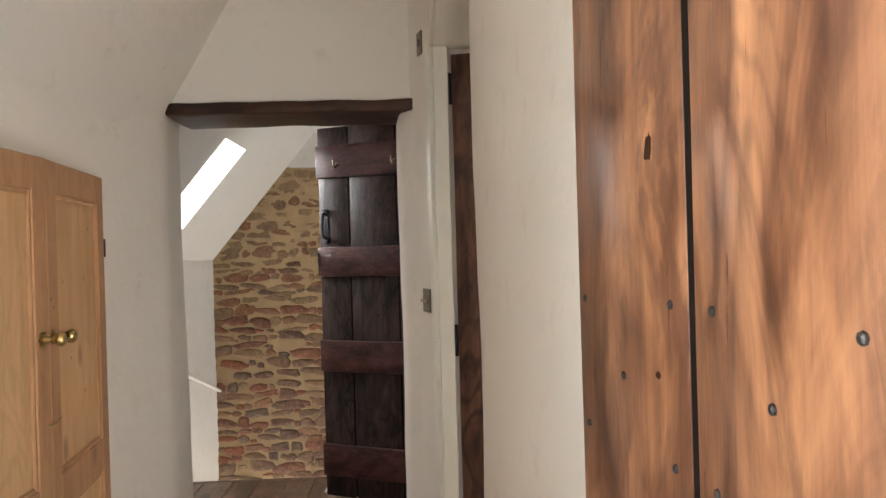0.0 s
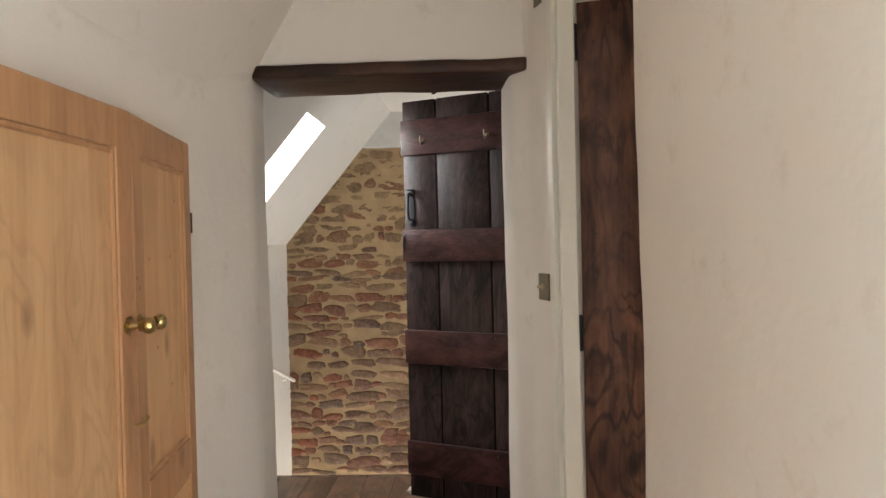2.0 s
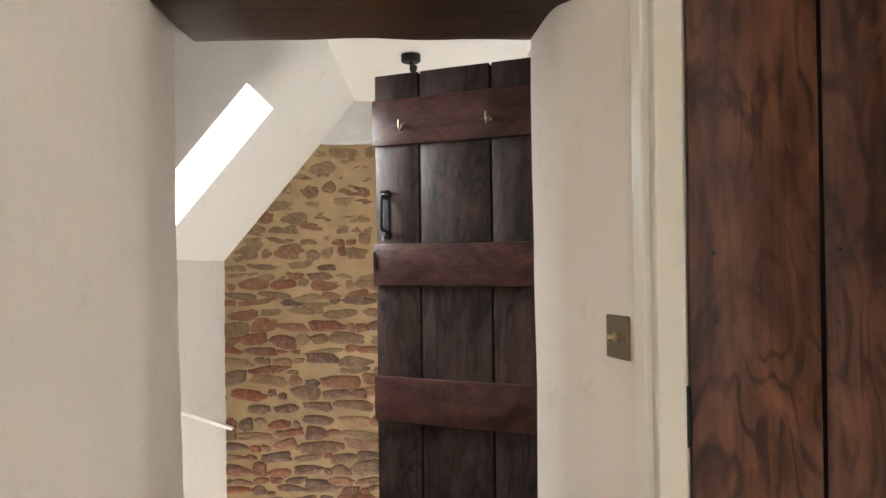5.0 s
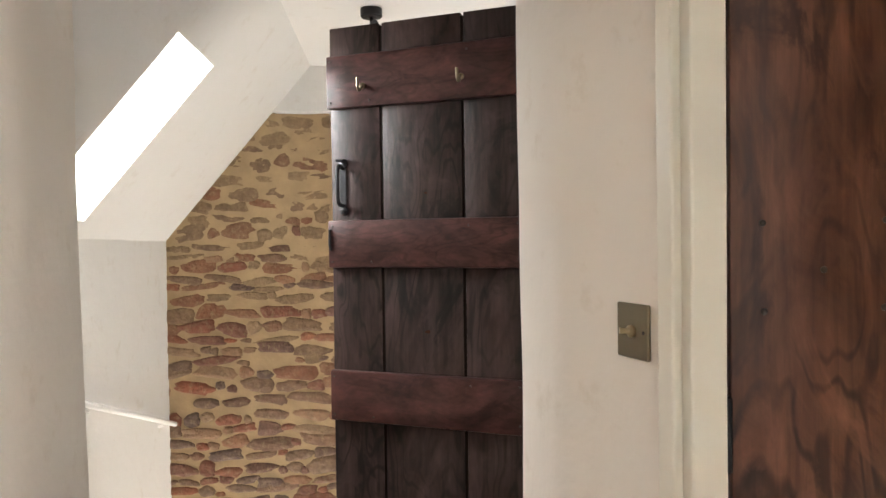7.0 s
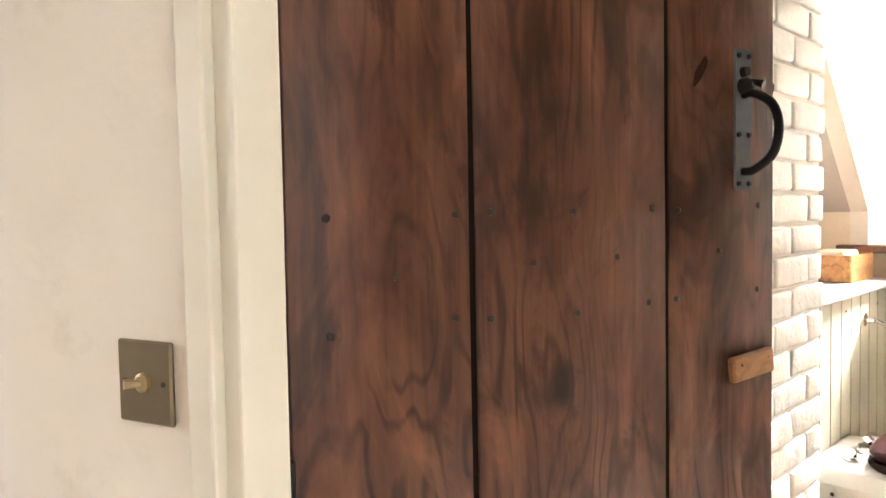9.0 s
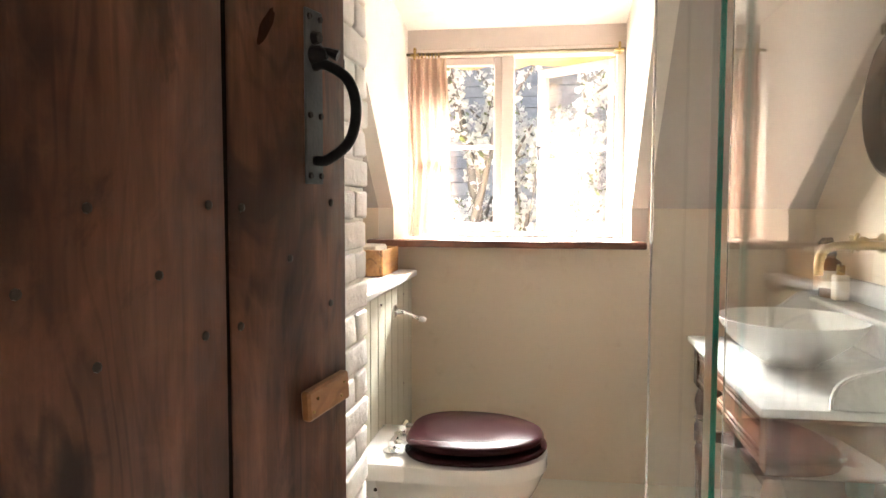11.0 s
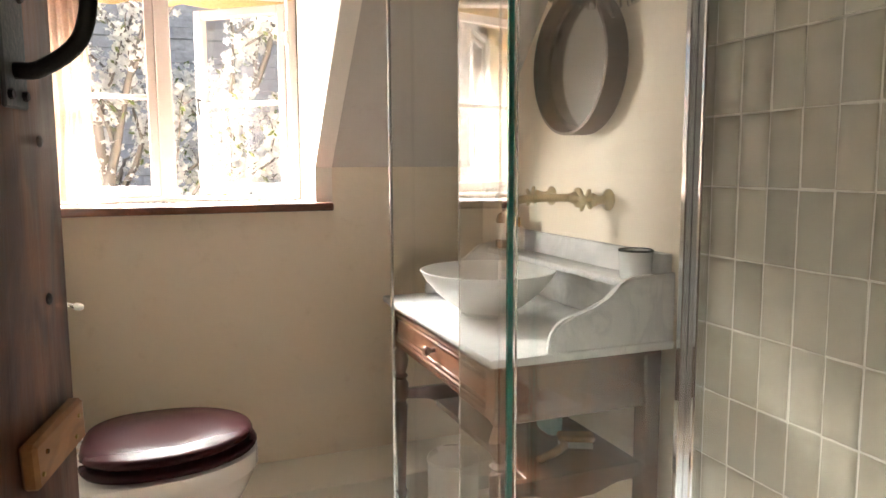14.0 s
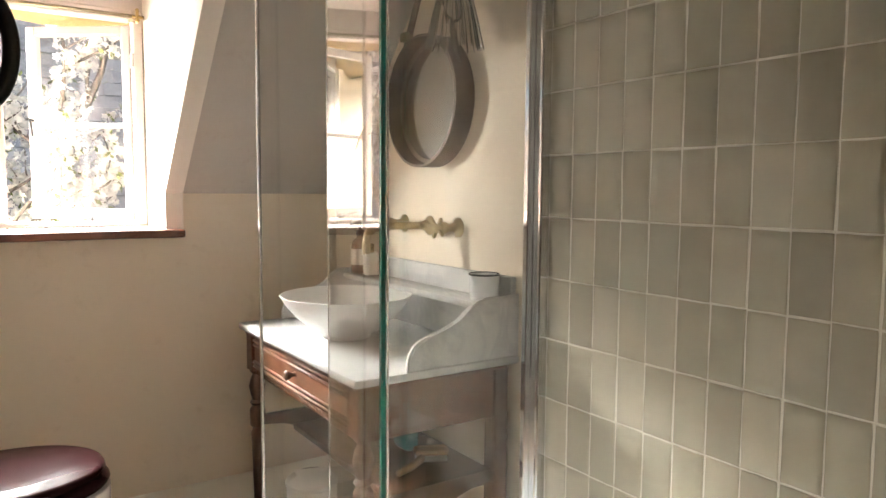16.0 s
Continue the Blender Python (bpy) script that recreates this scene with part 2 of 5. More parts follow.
TILE = varied("sage_glazed_tile", [(0.47, 0.43, 0.335), (0.56, 0.52, 0.415), (0.42, 0.385, 0.305), (0.52, 0.485, 0.385), (0.45, 0.42, 0.33)],
              0.05, 12, 0.35, 0.012, mottle=0.45, fine=1.6, detail=1.5)
GROUT = plain("pale_grout", (0.74, 0.70, 0.61), 0.85, var=0.1, scale=40, bmp=0.4)
BRICK = varied("painted_brick", [(0.80, 0.78, 0.75), (0.84, 0.82, 0.79), (0.78, 0.76, 0.73)], 0.4, 10, 0.7, 0.010, mottle=0.2)
BRICKJOINT = plaster("painted_joint", (0.78, 0.76, 0.72), 0.7, 0.9)
IRON = plain("black_iron", (0.018, 0.018, 0.020), 0.42, 0.6, 0.3, 60, 0.4)
PEWTER = plain("grey_iron_plate", (0.10, 0.115, 0.125), 0.45, 0.7, 0.2, 50, 0.3)
BRASS = plain("aged_brass", (0.42, 0.30, 0.12), 0.28, 1.0, 0.2, 40, 0.15)
ANTIQUE = plain("antique_brass", (0.45, 0.36, 0.22), 0.33, 1.0, 0.15, 40, 0.15)
BRONZE = plain("bronze_plate", (0.20, 0.165, 0.11), 0.36, 0.9, 0.12, 30, 0.1)
CHROME = plain("chrome", (0.72, 0.73, 0.74), 0.12, 1.0, 0.03, 20, 0)
NAIL = plain("nail_head", (0.06, 0.05, 0.045), 0.4, 0.8, 0.3, 80, 0.2)
CERAMIC = plain("white_ceramic", (0.80, 0.79, 0.76), 0.10, 0, 0.02, 6, 0, coat=0.4)
BASIN = plain("matt_white_basin", (0.82, 0.81, 0.79), 0.42, 0, 0.02, 6, 0.02)
SEATMAT = plain("oxblood_lacquer", (0.022, 0.0066, 0.0074), 0.20, 0, 0.12, 5, 0)
SEATMAT.node_tree.nodes["Principled BSDF"].inputs["Specular IOR Level"].default_value = 0.05
PANELPAINT = plain("sage_panel_paint", (0.60, 0.575, 0.47), 0.5, var=0.05, scale=8, bmp=0.2)
SHELFPAINT = plain("pale_shelf_paint", (0.74, 0.73, 0.72), 0.3, var=0.03, scale=8, bmp=0.1)
ENAMEL = plain("white_enamel", (0.80, 0.81, 0.81), 0.22, 0, 0.03, 10, 0)
BLUEBLACK = plain("dark_enamel_rim", (0.02, 0.025, 0.04), 0.25, 0, 0.1, 10, 0)
AMBER = plain("amber_bottle", (0.13, 0.045, 0.015), 0.12, 0, 0.1, 10, 0, coat=0.4)
PUMP = plain("black_pump", (0.02, 0.02, 0.022), 0.4, 0, 0.1, 10, 0)
LABEL = plain("paper_label", (0.72, 0.66, 0.58), 0.7, 0, 0.05, 30, 0.1)
TEAL = plain("teal_plastic", (0.05, 0.22, 0.22), 0.35, 0, 0.1, 8, 0.1)
LEATHER = plain("brown_leather_strap", (0.07, 0.04, 0.028), 0.6, 0, 0.2, 60, 0.5)
BINMAT = plain("cream_bin_enamel", (0.62, 0.585, 0.52), 0.3, 0, 0.05, 8, 0)
TRAY = plain("white_shower_tray", (0.75, 0.75, 0.73), 0.3, 0, 0.03, 8, 0)
GREENEDGE = plain("green_glass_edge", (0.02, 0.36, 0.29), 0.15, 0, 0.15, 10, 0)
GLASS = glass_mat("window_glass")
SHOWERGLASS = glass_mat("shower_glass", (0.97, 0.985, 0.975), 1.45)
LAMPGLASS = glass_mat("fluted_glass", (0.97, 0.96, 0.95), 1.48, 0.03)
MIRROR = plain("mirror_silver", (0.86, 0.87, 0.86), 0.02, 1.0, 0.01, 4, 0)
THATCH = plain("thatch_straw", (0.30, 0.19, 0.075), 0.95, 0, 0.5, 60, 1.0)
SLATE = varied("weathered_roof_slate", [(0.20, 0.215, 0.25), (0.28, 0.295, 0.32), (0.23, 0.24, 0.26), (0.32, 0.325, 0.345)], 0.8, 8, 0.6)
BARK = plain("tree_bark", (0.13, 0.115, 0.105), 0.95, 0, 0.4, 30, 1.0)
LEAF = plain("young_leaf", (0.11, 0.14, 0.03), 0.7, 0, 0.3, 40, 0.1)
GRASS = plain("lawn", (0.07, 0.11, 0.03), 0.95, 0, 0.35, 6, 0.8)
KNOT = plain("dark_knot", (0.042, 0.017, 0.010), 0.7, 0, 0.5, 90, 0.3)
# Near-black that stands for the shade inside board gaps.
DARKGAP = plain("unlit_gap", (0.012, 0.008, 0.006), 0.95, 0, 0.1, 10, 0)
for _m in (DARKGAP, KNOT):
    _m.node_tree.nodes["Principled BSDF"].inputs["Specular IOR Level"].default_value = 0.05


def marble_mat():
    m, nt, b = mat("carrara_marble", 0.22, coat=0.2)
    v = obj_vec(nt)
    vein = ramp(nt, noise_node(nt, 5.5, 7, v, 0.62, 1.8), (0.44, (0.74, 0.735, 0.73)), (0.50, (0.63, 0.635, 0.64)), (0.55, (0.74, 0.735, 0.72)))
    cloud = ramp(nt, noise_node(nt, 2.6, 4, v), (0.35, (0.86, 0.87, 0.88)), (0.65, (1.03, 1.02, 1.0)))
    nt.links.new(mix(nt, 1.0, vein, cloud, "MULTIPLY"), b.inputs["Base Color"])
    return m


MARBLE = marble_mat()


def curtain_mat():
    m, nt, b = mat("sheer_peach_linen", 0.9)
    v = obj_vec(nt)
    weave = noise_node(nt, 220, 2, v)
    c = ramp(nt, weave, (0.3, (0.50, 0.35, 0.265)), (0.7, (0.62, 0.455, 0.36)))
    nt.links.new(c, b.inputs["Base Color"])
    tr = nt.nodes.new("ShaderNodeBsdfTranslucent")
    nt.links.new(c, tr.inputs["Color"])
    ms = nt.nodes.new("ShaderNodeMixShader")
    ms.inputs[0].default_value = 0.12
    out = nt.nodes["Material Output"]
    nt.links.new(b.outputs[0], ms.inputs[1])
    nt.links.new(tr.outputs[0], ms.inputs[2])
    nt.links.new(ms.outputs[0], out.inputs["Surface"])
    return m


CURTAIN = curtain_mat()


def petal_mat():
    m, nt, b = mat("white_blossom", 0.8)
    b.inputs["Base Color"].default_value = (0.84, 0.83, 0.82, 1)
    tr = nt.nodes.new("ShaderNodeBsdfTranslucent")
    tr.inputs["Color"].default_value = (0.78, 0.77, 0.74, 1)
    ms = nt.nodes.new("ShaderNodeMixShader")
    nt.links.new(b.outputs[0], ms.inputs[1])
    nt.links.new(tr.outputs[0], ms.inputs[2])
    nt.links.new(ms.outputs[0], nt.nodes["Material Output"].inputs["Surface"])
    return m


PETAL = petal_mat()

# ---- mesh helpers ----


def link_mesh(name, bm, material, smooth=False):
    bmesh.ops.recalc_face_normals(bm, faces=bm.faces)
    me = bpy.data.meshes.new(name)
    bm.to_mesh(me)
    bm.free()
    if smooth:
        me.shade_smooth()
        if smooth is not True:
            me.set_sharp_from_angle(angle=radians(smooth))
    me.materials.append(material)
    return new(name, me)


def part(name, bm, material, parent, label="", smooth=False):
    ob = link_mesh(name, bm, material, smooth)
    ob.parent = parent
    if parent.type == "EMPTY":
        ob.matrix_parent_inverse = parent.matrix_basis.inverted()
    return tagged(ob, label)


def solid(name, bm, material, label, category, kind="", group="", smooth=False):
    return tagged(link_mesh(name, bm, material, smooth), label, category, group, kind)


def thing(name, loc, label, category, kind="", group=""):
    ob = new(name)
    ob.location = loc
    ob.empty_display_size = 0.05
    return tagged(ob, label, category, group, kind)


def box(x0, x1, y0, y1, z0, z1, bev=0.0, seg=2, bm=None, m=None):
    own = bmesh.new()
    bmesh.ops.create_cube(own, size=1)
    for v in own.verts:
        v.co = Vector((x0 + (v.co.x + 0.5) * (x1 - x0), y0 + (v.co.y + 0.5) * (y1 - y0), z0 + (v.co.z + 0.5) * (z1 - z0)))
    if bev:
        bmesh.ops.bevel(own, geom=own.edges[:], offset=bev, segments=seg, profile=0.5, affect="EDGES")
    if m:
        own.transform(m)
    if bm is None:
        return own
    merge(bm, own)
    return bm


def merge(bm, other):
    vs = [bm.verts.new(v.co) for v in other.verts]
    other.verts.index_update()
    for f in other.faces:
        bm.faces.new([vs[v.index] for v in f.verts])
    other.free()
    return bm


def rough_box(x0, x1, y0, y1, z0, z1, step, amp, freq=4.0, bev=0.01, m=None, seed=0.0):
    """A bar with wandering faces and softened edges."""
    bm = bmesh.new()
    n = [max(1, round((b - a) / step)) for a, b in ((x0, x1), (y0, y1), (z0, z1))]
    bmesh.ops.create_cube(bm, size=1)
    for v in bm.verts:
        v.co = Vector((x0 + (v.co.x + 0.5) * (x1 - x0), y0 + (v.co.y + 0.5) * (y1 - y0), z0 + (v.co.z + 0.5) * (z1 - z0)))
    if bev:
        bmesh.ops.bevel(bm, geom=bm.edges[:], offset=bev, segments=2, profile=0.5, affect="EDGES")
    for axis in range(3):
        lo, hi = ((x0, x1), (y0, y1), (z0, z1))[axis]
        for i in range(1, n[axis]):
            co, no = Vector((0, 0, 0)), Vector((0, 0, 0))
            co[axis], no[axis] = lo + (hi - lo) * i / n[axis], 1
            bmesh.ops.bisect_plane(bm, geom=bm.verts[:] + bm.edges[:] + bm.faces[:], plane_co=co, plane_no=no)
    for v in bm.verts:
        v.co += amp * noise.noise_vector(v.co * freq + Vector((seed, seed * 2, 0)))
    if m:
        bm.transform(m)
    return bm


def prism(pts, z0, z1, bm=None, m=None):
    own = bm or bmesh.new()
    lo = [own.verts.new((x, y, z0)) for x, y in pts]
    hi = [own.verts.new((x, y, z1)) for x, y in pts]
    own.faces.new(lo)
    own.faces.new(hi)
    for i in range(len(pts)):
        j = (i + 1) % len(pts)
        own.faces.new((lo[i], lo[j], hi[j], hi[i]))
    if m:
        own.transform(m)
    return own


def fillet(pts, radii):
    out = []
    n = len(pts)
    for i, (p, r) in enumerate(zip(pts, radii)):
        if not r:
            out.append(p)
            continue
        p0, p1, p2 = Vector(pts[i - 1]), Vector(p), Vector(pts[(i + 1) % n])
        a, b = (p0 - p1), (p2 - p1)
        r = min(r, a.length * 0.45, b.length * 0.45)
        a, b = p1 + a.normalized() * r, p1 + b.normalized() * r
        for k in range(6):
            t = k / 5
            q = a * (1 - t) ** 2 + p1 * 2 * t * (1 - t) + b * t * t
            out.append((q.x, q.y))
    return out


def soft_wall(pts, radii, z0, z1, amp=0.006, step=0.09, freq=1.6, seed=0.0):
    """A hand-plastered wall on a plan outline, with rounded arrises and a wandering face."""
    ring = fillet(pts, radii)
    fine = []
    for i, p in enumerate(ring):
        q = ring[(i + 1) % len(ring)]
        d = math.dist(p, q)
        k = max(1, round(d / step))
        fine += [(p[0] + (q[0] - p[0]) * s / k, p[1] + (q[1] - p[1]) * s / k) for s in range(k)]
    rows = max(1, round((z1 - z0) / step))
    bm = bmesh.new()
    grid = []
    for j in range(rows + 1):
        z = z0 + (z1 - z0) * j / rows
        line = []
        for x, y in fine:
            d = amp * noise.noise_vector(Vector((x * freq + seed, y * freq, z * freq * 0.8)))
            d += 0.35 * amp * noise.noise_vector(Vector((x * 6 + seed, y * 6, z * 5)))
            line.append(bm.verts.new((x + d.x, y + d.y, z)))
        grid.append(line)
    n = len(fine)
    for j in range(rows):
        for i in range(n):
            bm.faces.new((grid[j][i], grid[j][(i + 1) % n], grid[j + 1][(i + 1) % n], grid[j + 1][i]))
    bm.faces.new(grid[0])
    bm.faces.new(grid[-1])
    return bm


def lathe(profile, center=(0, 0, 0), segs=24, bm=None, m=None, cap=True):
    own = bmesh.new()
    rings = []
    for r, z in profile:
        rings.append([own.verts.new((r * math.cos(2 * math.pi * k / segs), r * math.sin(2 * math.pi * k / segs), z)) for k in range(segs)])
    for a, b in zip(rings, rings[1:]):
        for k in range(segs):
            own.faces.new((a[k], a[(k + 1) % segs], b[(k + 1) % segs], b[k]))
    if cap:
        own.faces.new(rings[0])
        own.faces.new(rings[-1])
    own.transform(Matrix.Translation(center))
    if m:
        own.transform(m)
    if bm is None:
        return own
    merge(bm, own)
    return bm


def tube(points, radii, segs=8, bm=None, m=None):
    own = bmesh.new()
    pts = [Vector(p) for p in points]
    if isinstance(radii, (int, float)):
        radii = [radii] * len(pts)
    rings = []
    for i, p in enumerate(pts):
        d = (pts[min(i + 1, len(pts) - 1)] - pts[max(i - 1, 0)]).normalized()
        u = d.orthogonal().normalized() if i == 0 else (u - d * u.dot(d)).normalized()
        w = d.cross(u)
        rings.append([own.verts.new(p + radii[i] * (u * math.cos(2 * math.pi * k / segs) + w * math.sin(2 * math.pi * k / segs))) for k in range(segs)])
    for a, b in zip(rings, rings[1:]):
        for k in range(segs):
            own.faces.new((a[k], a[(k + 1) % segs], b[(k + 1) % segs], b[k]))
    own.faces.new(rings[0])
    own.faces.new(rings[-1])
    if m:
        own.transform(m)
    if bm is None:
        return own
    merge(bm, own)
    return bm


def curved(points, n=5):
    """Points along a smooth line through the given ones."""
    p = [Vector(q) for q in points]
    p = [2 * p[0] - p[1]] + p + [2 * p[-1] - p[-2]]
    out = []
    for i in range(1, len(p) - 2):
        for k in range(n):
            t = k / n
            out.append(0.5 * (2 * p[i] + (p[i + 1] - p[i - 1]) * t + (2 * p[i - 1] - 5 * p[i] + 4 * p[i + 1] - p[i + 2]) * t * t
                              + (3 * p[i] - p[i - 1] - 3 * p[i + 1] + p[i + 2]) * t ** 3))
    return out + [p[-2]]


def arc(cx, cz, r, a0, a1, n=12, sx=1.0):
    return [(cx + sx * r * math.cos(radians(a0 + (a1 - a0) * i / n)), cz + r * math.sin(radians(a0 + (a1 - a0) * i / n))) for i in range(n + 1)]


def frame_on(p, q):
    """Local axes on an upright face: x from p to q, y out of the back, z up."""
    d = Vector((q[0] - p[0], q[1] - p[1], 0))
    return Matrix.Translation((p[0], p[1], 0)) @ Matrix.Rotation(math.atan2(d.y, d.x), 4, "Z"), d.length

# ---- setting: hall and landing ----
BF = 0.24          # bathroom floor, one step above the hall
CEIL = 2.55

solid("wall_left", soft_wall([(-0.545, -0.25), (-0.545, 1.2), (-0.545, 1.98), (-0.500, 2.40), (-0.565, 2.80), (-1.36, 2.80), (-1.36, -0.25)],
      [0, 0, 0.12, 0.05, 0.04, 0, 0], -0.02, 2.62, 0.012, seed=3.0), WHITE,
      "white hand-plastered hall wall beside the doorway", "wall", "structure", smooth=50)
# Unseen wall pieces leave an opening for the added left lamp.
solid("wall_left_rear", box(-0.80, -0.545, -2.5, -1.15, -0.02, 2.62), WHITE, "white plastered hall wall", "wall", "structure")
solid("wall_left_sill", box(-0.80, -0.545, -1.15, -0.25, -0.02, 0.98), WHITE, "white plastered wall under an unseen fill-light opening", "wall", "structure")
solid("wall_left_head", box(-0.80, -0.545, -1.15, -0.25, 2.02, 2.62), WHITE, "white plastered wall over an unseen fill-light opening", "wall", "structure")
solid("wall_right_far", soft_wall([(0.352, 2.74), (0.374, 2.49), (0.430, 2.40), (0.488, 2.236), (0.600, 2.236), (0.600, 2.74)],
      [0.02, 0.03, 0.02, 0, 0, 0], -0.02, 2.62, 0.007, 0.04, seed=5.0), WHITE,
      "white plastered wall with a light switch", "wall", "structure", smooth=50)
solid("wall_right_near", soft_wall([(0.576, 1.53), (0.590, 1.1), (0.615, 0.72), (0.655, 0.46), (0.70, 0.1), (0.712, -0.24), (0.90, -0.24), (0.90, 0.70), (0.70, 0.79), (0.68, 1.53)],
      [0.02, 0.1, 0.1, 0.1, 0.1, 0, 0, 0, 0, 0.02], -0.02, 2.62, 0.008, seed=8.0), WHITE,
      "white plastered hall wall with a rounded corner", "wall", "structure", smooth=50)
solid("wall_right_rear", box(0.715, 0.90, -2.3, -0.98, -0.02, 2.62), WHITE, "white plastered hall wall", "wall", "structure")
solid("wall_right_head", box(0.715, 0.90, -0.98, -0.24, 2.03, 2.62), WHITE, "white plaster over an open doorway", "wall", "structure")
solid("wall_over_door", box(0.49, 0.60, 1.50, 2.24, 2.135, 2.62), WHITE, "white plaster above the bathroom door", "wall", "structure")
solid("wall_over_lintel", rough_box(-0.60, 0.46, 2.425, 2.74, 1.995, 2.62, 0.07, 0.007, 2.0, 0.012), WHITE,
      "white plaster above the oak lintel", "wall", "structure", smooth=50)
# Unseen rear wall, opened for the added rear lamp.
_rear = bmesh.new()
for b in ((-0.6, -0.42, -2.5, -2.2, 0, 2.6), (0.52, 0.75, -2.5, -2.2, 0, 2.6), (-0.42, 0.52, -2.5, -2.2, 0, 0.98), (-0.42, 0.52, -2.5, -2.2, 2.02, 2.6)):
    box(*b, bm=_rear)
solid("wall_rear", _rear, WHITE, "unseen white plastered wall around a fill-light opening", "wall", "structure")


def slab(pts, thick, mats, name, label, up=True):
    """A sloped or flat lining of even thickness over corner points in order."""
    bm = bmesh.new()
    a, b, c = (Vector(p) for p in pts[:3])
    n = (b - a).cross(c - a).normalized()
    if (n.z < 0) == up:
        n = -n
    lo = [bm.verts.new(p) for p in pts]
    hi = [bm.verts.new(Vector(p) + n * thick) for p in pts]
    bm.faces.new(lo)
    bm.faces.new(hi)
    for i in range(len(pts)):
        j = (i + 1) % len(pts)
        bm.faces.new((lo[i], lo[j], hi[j], hi[i]))
    return solid(name, bm, mats, label, "ceiling", "structure")


def sloped(name, y0, y1, x0, z0, x1, z1, material, label, amp=0.006):
    """Sloping ceiling as a subdivided, gently uneven sheet with thickness, its foot curved into the wall."""
    bm = bmesh.new()
    nu, nv = max(2, round((y1 - y0) / 0.12)), 12
    d = Vector((x1 - x0, 0, z1 - z0)).normalized()
    n = Vector((-d.z, 0, d.x)) if d.x > 0 else Vector((d.z, 0, -d.x))
    rows = []
    for side in (0, 1):
        g = []
        for i in range(nu + 1):
            line = []
            for j in range(nv + 1):
                t = j / nv
                p = Vector((x0 + (x1 - x0) * t, y0 + (y1 - y0) * i / nu, z0 + (z1 - z0) * t))
                q = p + n * (amp * noise.noise(p * 2.0)) - n * 0.028 * max(0.0, 1 - t / 0.22) ** 2
                line.append(bm.verts.new(q + n * 0.12 * side))
            g.append(line)
        rows.append(g)
    for g in rows:
        for i in range(nu):
            for j in range(nv):
                bm.faces.new((g[i][j], g[i + 1][j], g[i + 1][j + 1], g[i][j + 1]))
    for i in range(nu):
        for j in (0, nv):
            bm.faces.new((rows[0][i][j], rows[0][i + 1][j], rows[1][i + 1][j], rows[1][i][j]))
    for j in range(nv):
        for i in (0, nu):
            bm.faces.new((rows[0][i][j], rows[0][i][j + 1], rows[1][i][j + 1], rows[1][i][j]))
    return solid(name, bm, material, label, "ceiling", "structure", smooth=60)


sloped("ceiling_hall_slope", -2.3, 2.43, -0.56, 1.87, -0.15, 2.56, WHITE, "white plastered sloping ceiling over the hall")
solid("ceiling_hall", box(-0.20, 0.72, -2.5, 2.43, CEIL, CEIL + 0.1), WHITE, "white flat hall ceiling", "ceiling", "structure")

# landing beyond the doorway, with the stair going down before the stone wall
solid("wall_landing_left", soft_wall([(-1.12, 2.80), (-1.115, 3.6), (-1.125, 5.20), (-1.40, 5.20), (-1.40, 2.80)], [0] * 5, -2.6, 1.42, 0.012, seed=11), LANDING,
      "white landing wall under the roof slope", "wall", "structure", smooth=50)
solid("wall_landing_right", box(0.56, 0.72, 2.74, 5.20, -2.6, 2.5), LANDING, "white landing wall", "wall", "structure")
solid("wall_landing_front", box(-1.36, -1.12, 2.60, 2.80, -2.6, 2.5), LANDING, "white landing wall", "wall", "structure")
solid("ceiling_landing", box(-0.36, 0.72, 2.74, 5.35, 2.33, 2.43), LANDING, "white flat landing ceiling", "ceiling", "structure")
SX, SZ = -1.12, 1.39
_k = (2.35 - SZ) / 0.80     # rise of the roof slope


def slope_pt(x, y, off=0.0):
    n = Vector((-_k, 0, 1)).normalized()
    return Vector((x, y, SZ + _k * (x - SX))) + n * off


_bm = bmesh.new()
for x0, x1, y0, y1 in ((SX - 0.1, -0.30, 2.74, 3.55), (SX - 0.1, -0.30, 4.0, 5.3), (SX - 0.1, -1.06, 3.55, 4.0), (-0.575, -0.30, 3.55, 4.0)):
    own = bmesh.new()
    lo = [own.verts.new(slope_pt(x, y)) for x, y in ((x0, y0), (x1, y0), (x1, y1), (x0, y1))]
    hi = [own.verts.new(slope_pt(x, y, 0.26)) for x, y in ((x0, y0), (x1, y0), (x1, y1), (x0, y1))]
    own.faces.new(lo)
    own.faces.new(hi)
    for i in range(4):
        own.faces.new((lo[i], lo[(i + 1) % 4], hi[(i + 1) % 4], hi[i]))
    merge(_bm, own)
solid("ceiling_landing_slope", _bm, LANDING, "white sloping landing ceiling around a roof window", "ceiling", "structure")
_rw = thing("window_roof", slope_pt(-0.82, 3.775, 0.2), "white-framed roof window in the landing slope", "window", "structure")
_m = Matrix.Translation(slope_pt(-0.8175, 3.775, 0.235)) @ Matrix.Rotation(-math.atan(_k), 4, "Y")
_fl = bmesh.new()
_hl = 0.2425 * math.sqrt(1 + _k * _k)
for b in ((-_hl, _hl, -0.225, -0.19), (-_hl, _hl, 0.19, 0.225), (-_hl, -_hl + 0.04, -0.19, 0.19), (_hl - 0.04, _hl, -0.19, 0.19)):
    box(*b, -0.015, 0.02, 0.004, 1, _fl, _m)
part("window_frame", _fl, WINDOWPAINT, _rw)
_p = part("pane", box(-_hl + 0.04, _hl - 0.04, -0.19, 0.19, 0.0, 0.006, m=_m), GLASS, _rw)
_p.visible_shadow = False

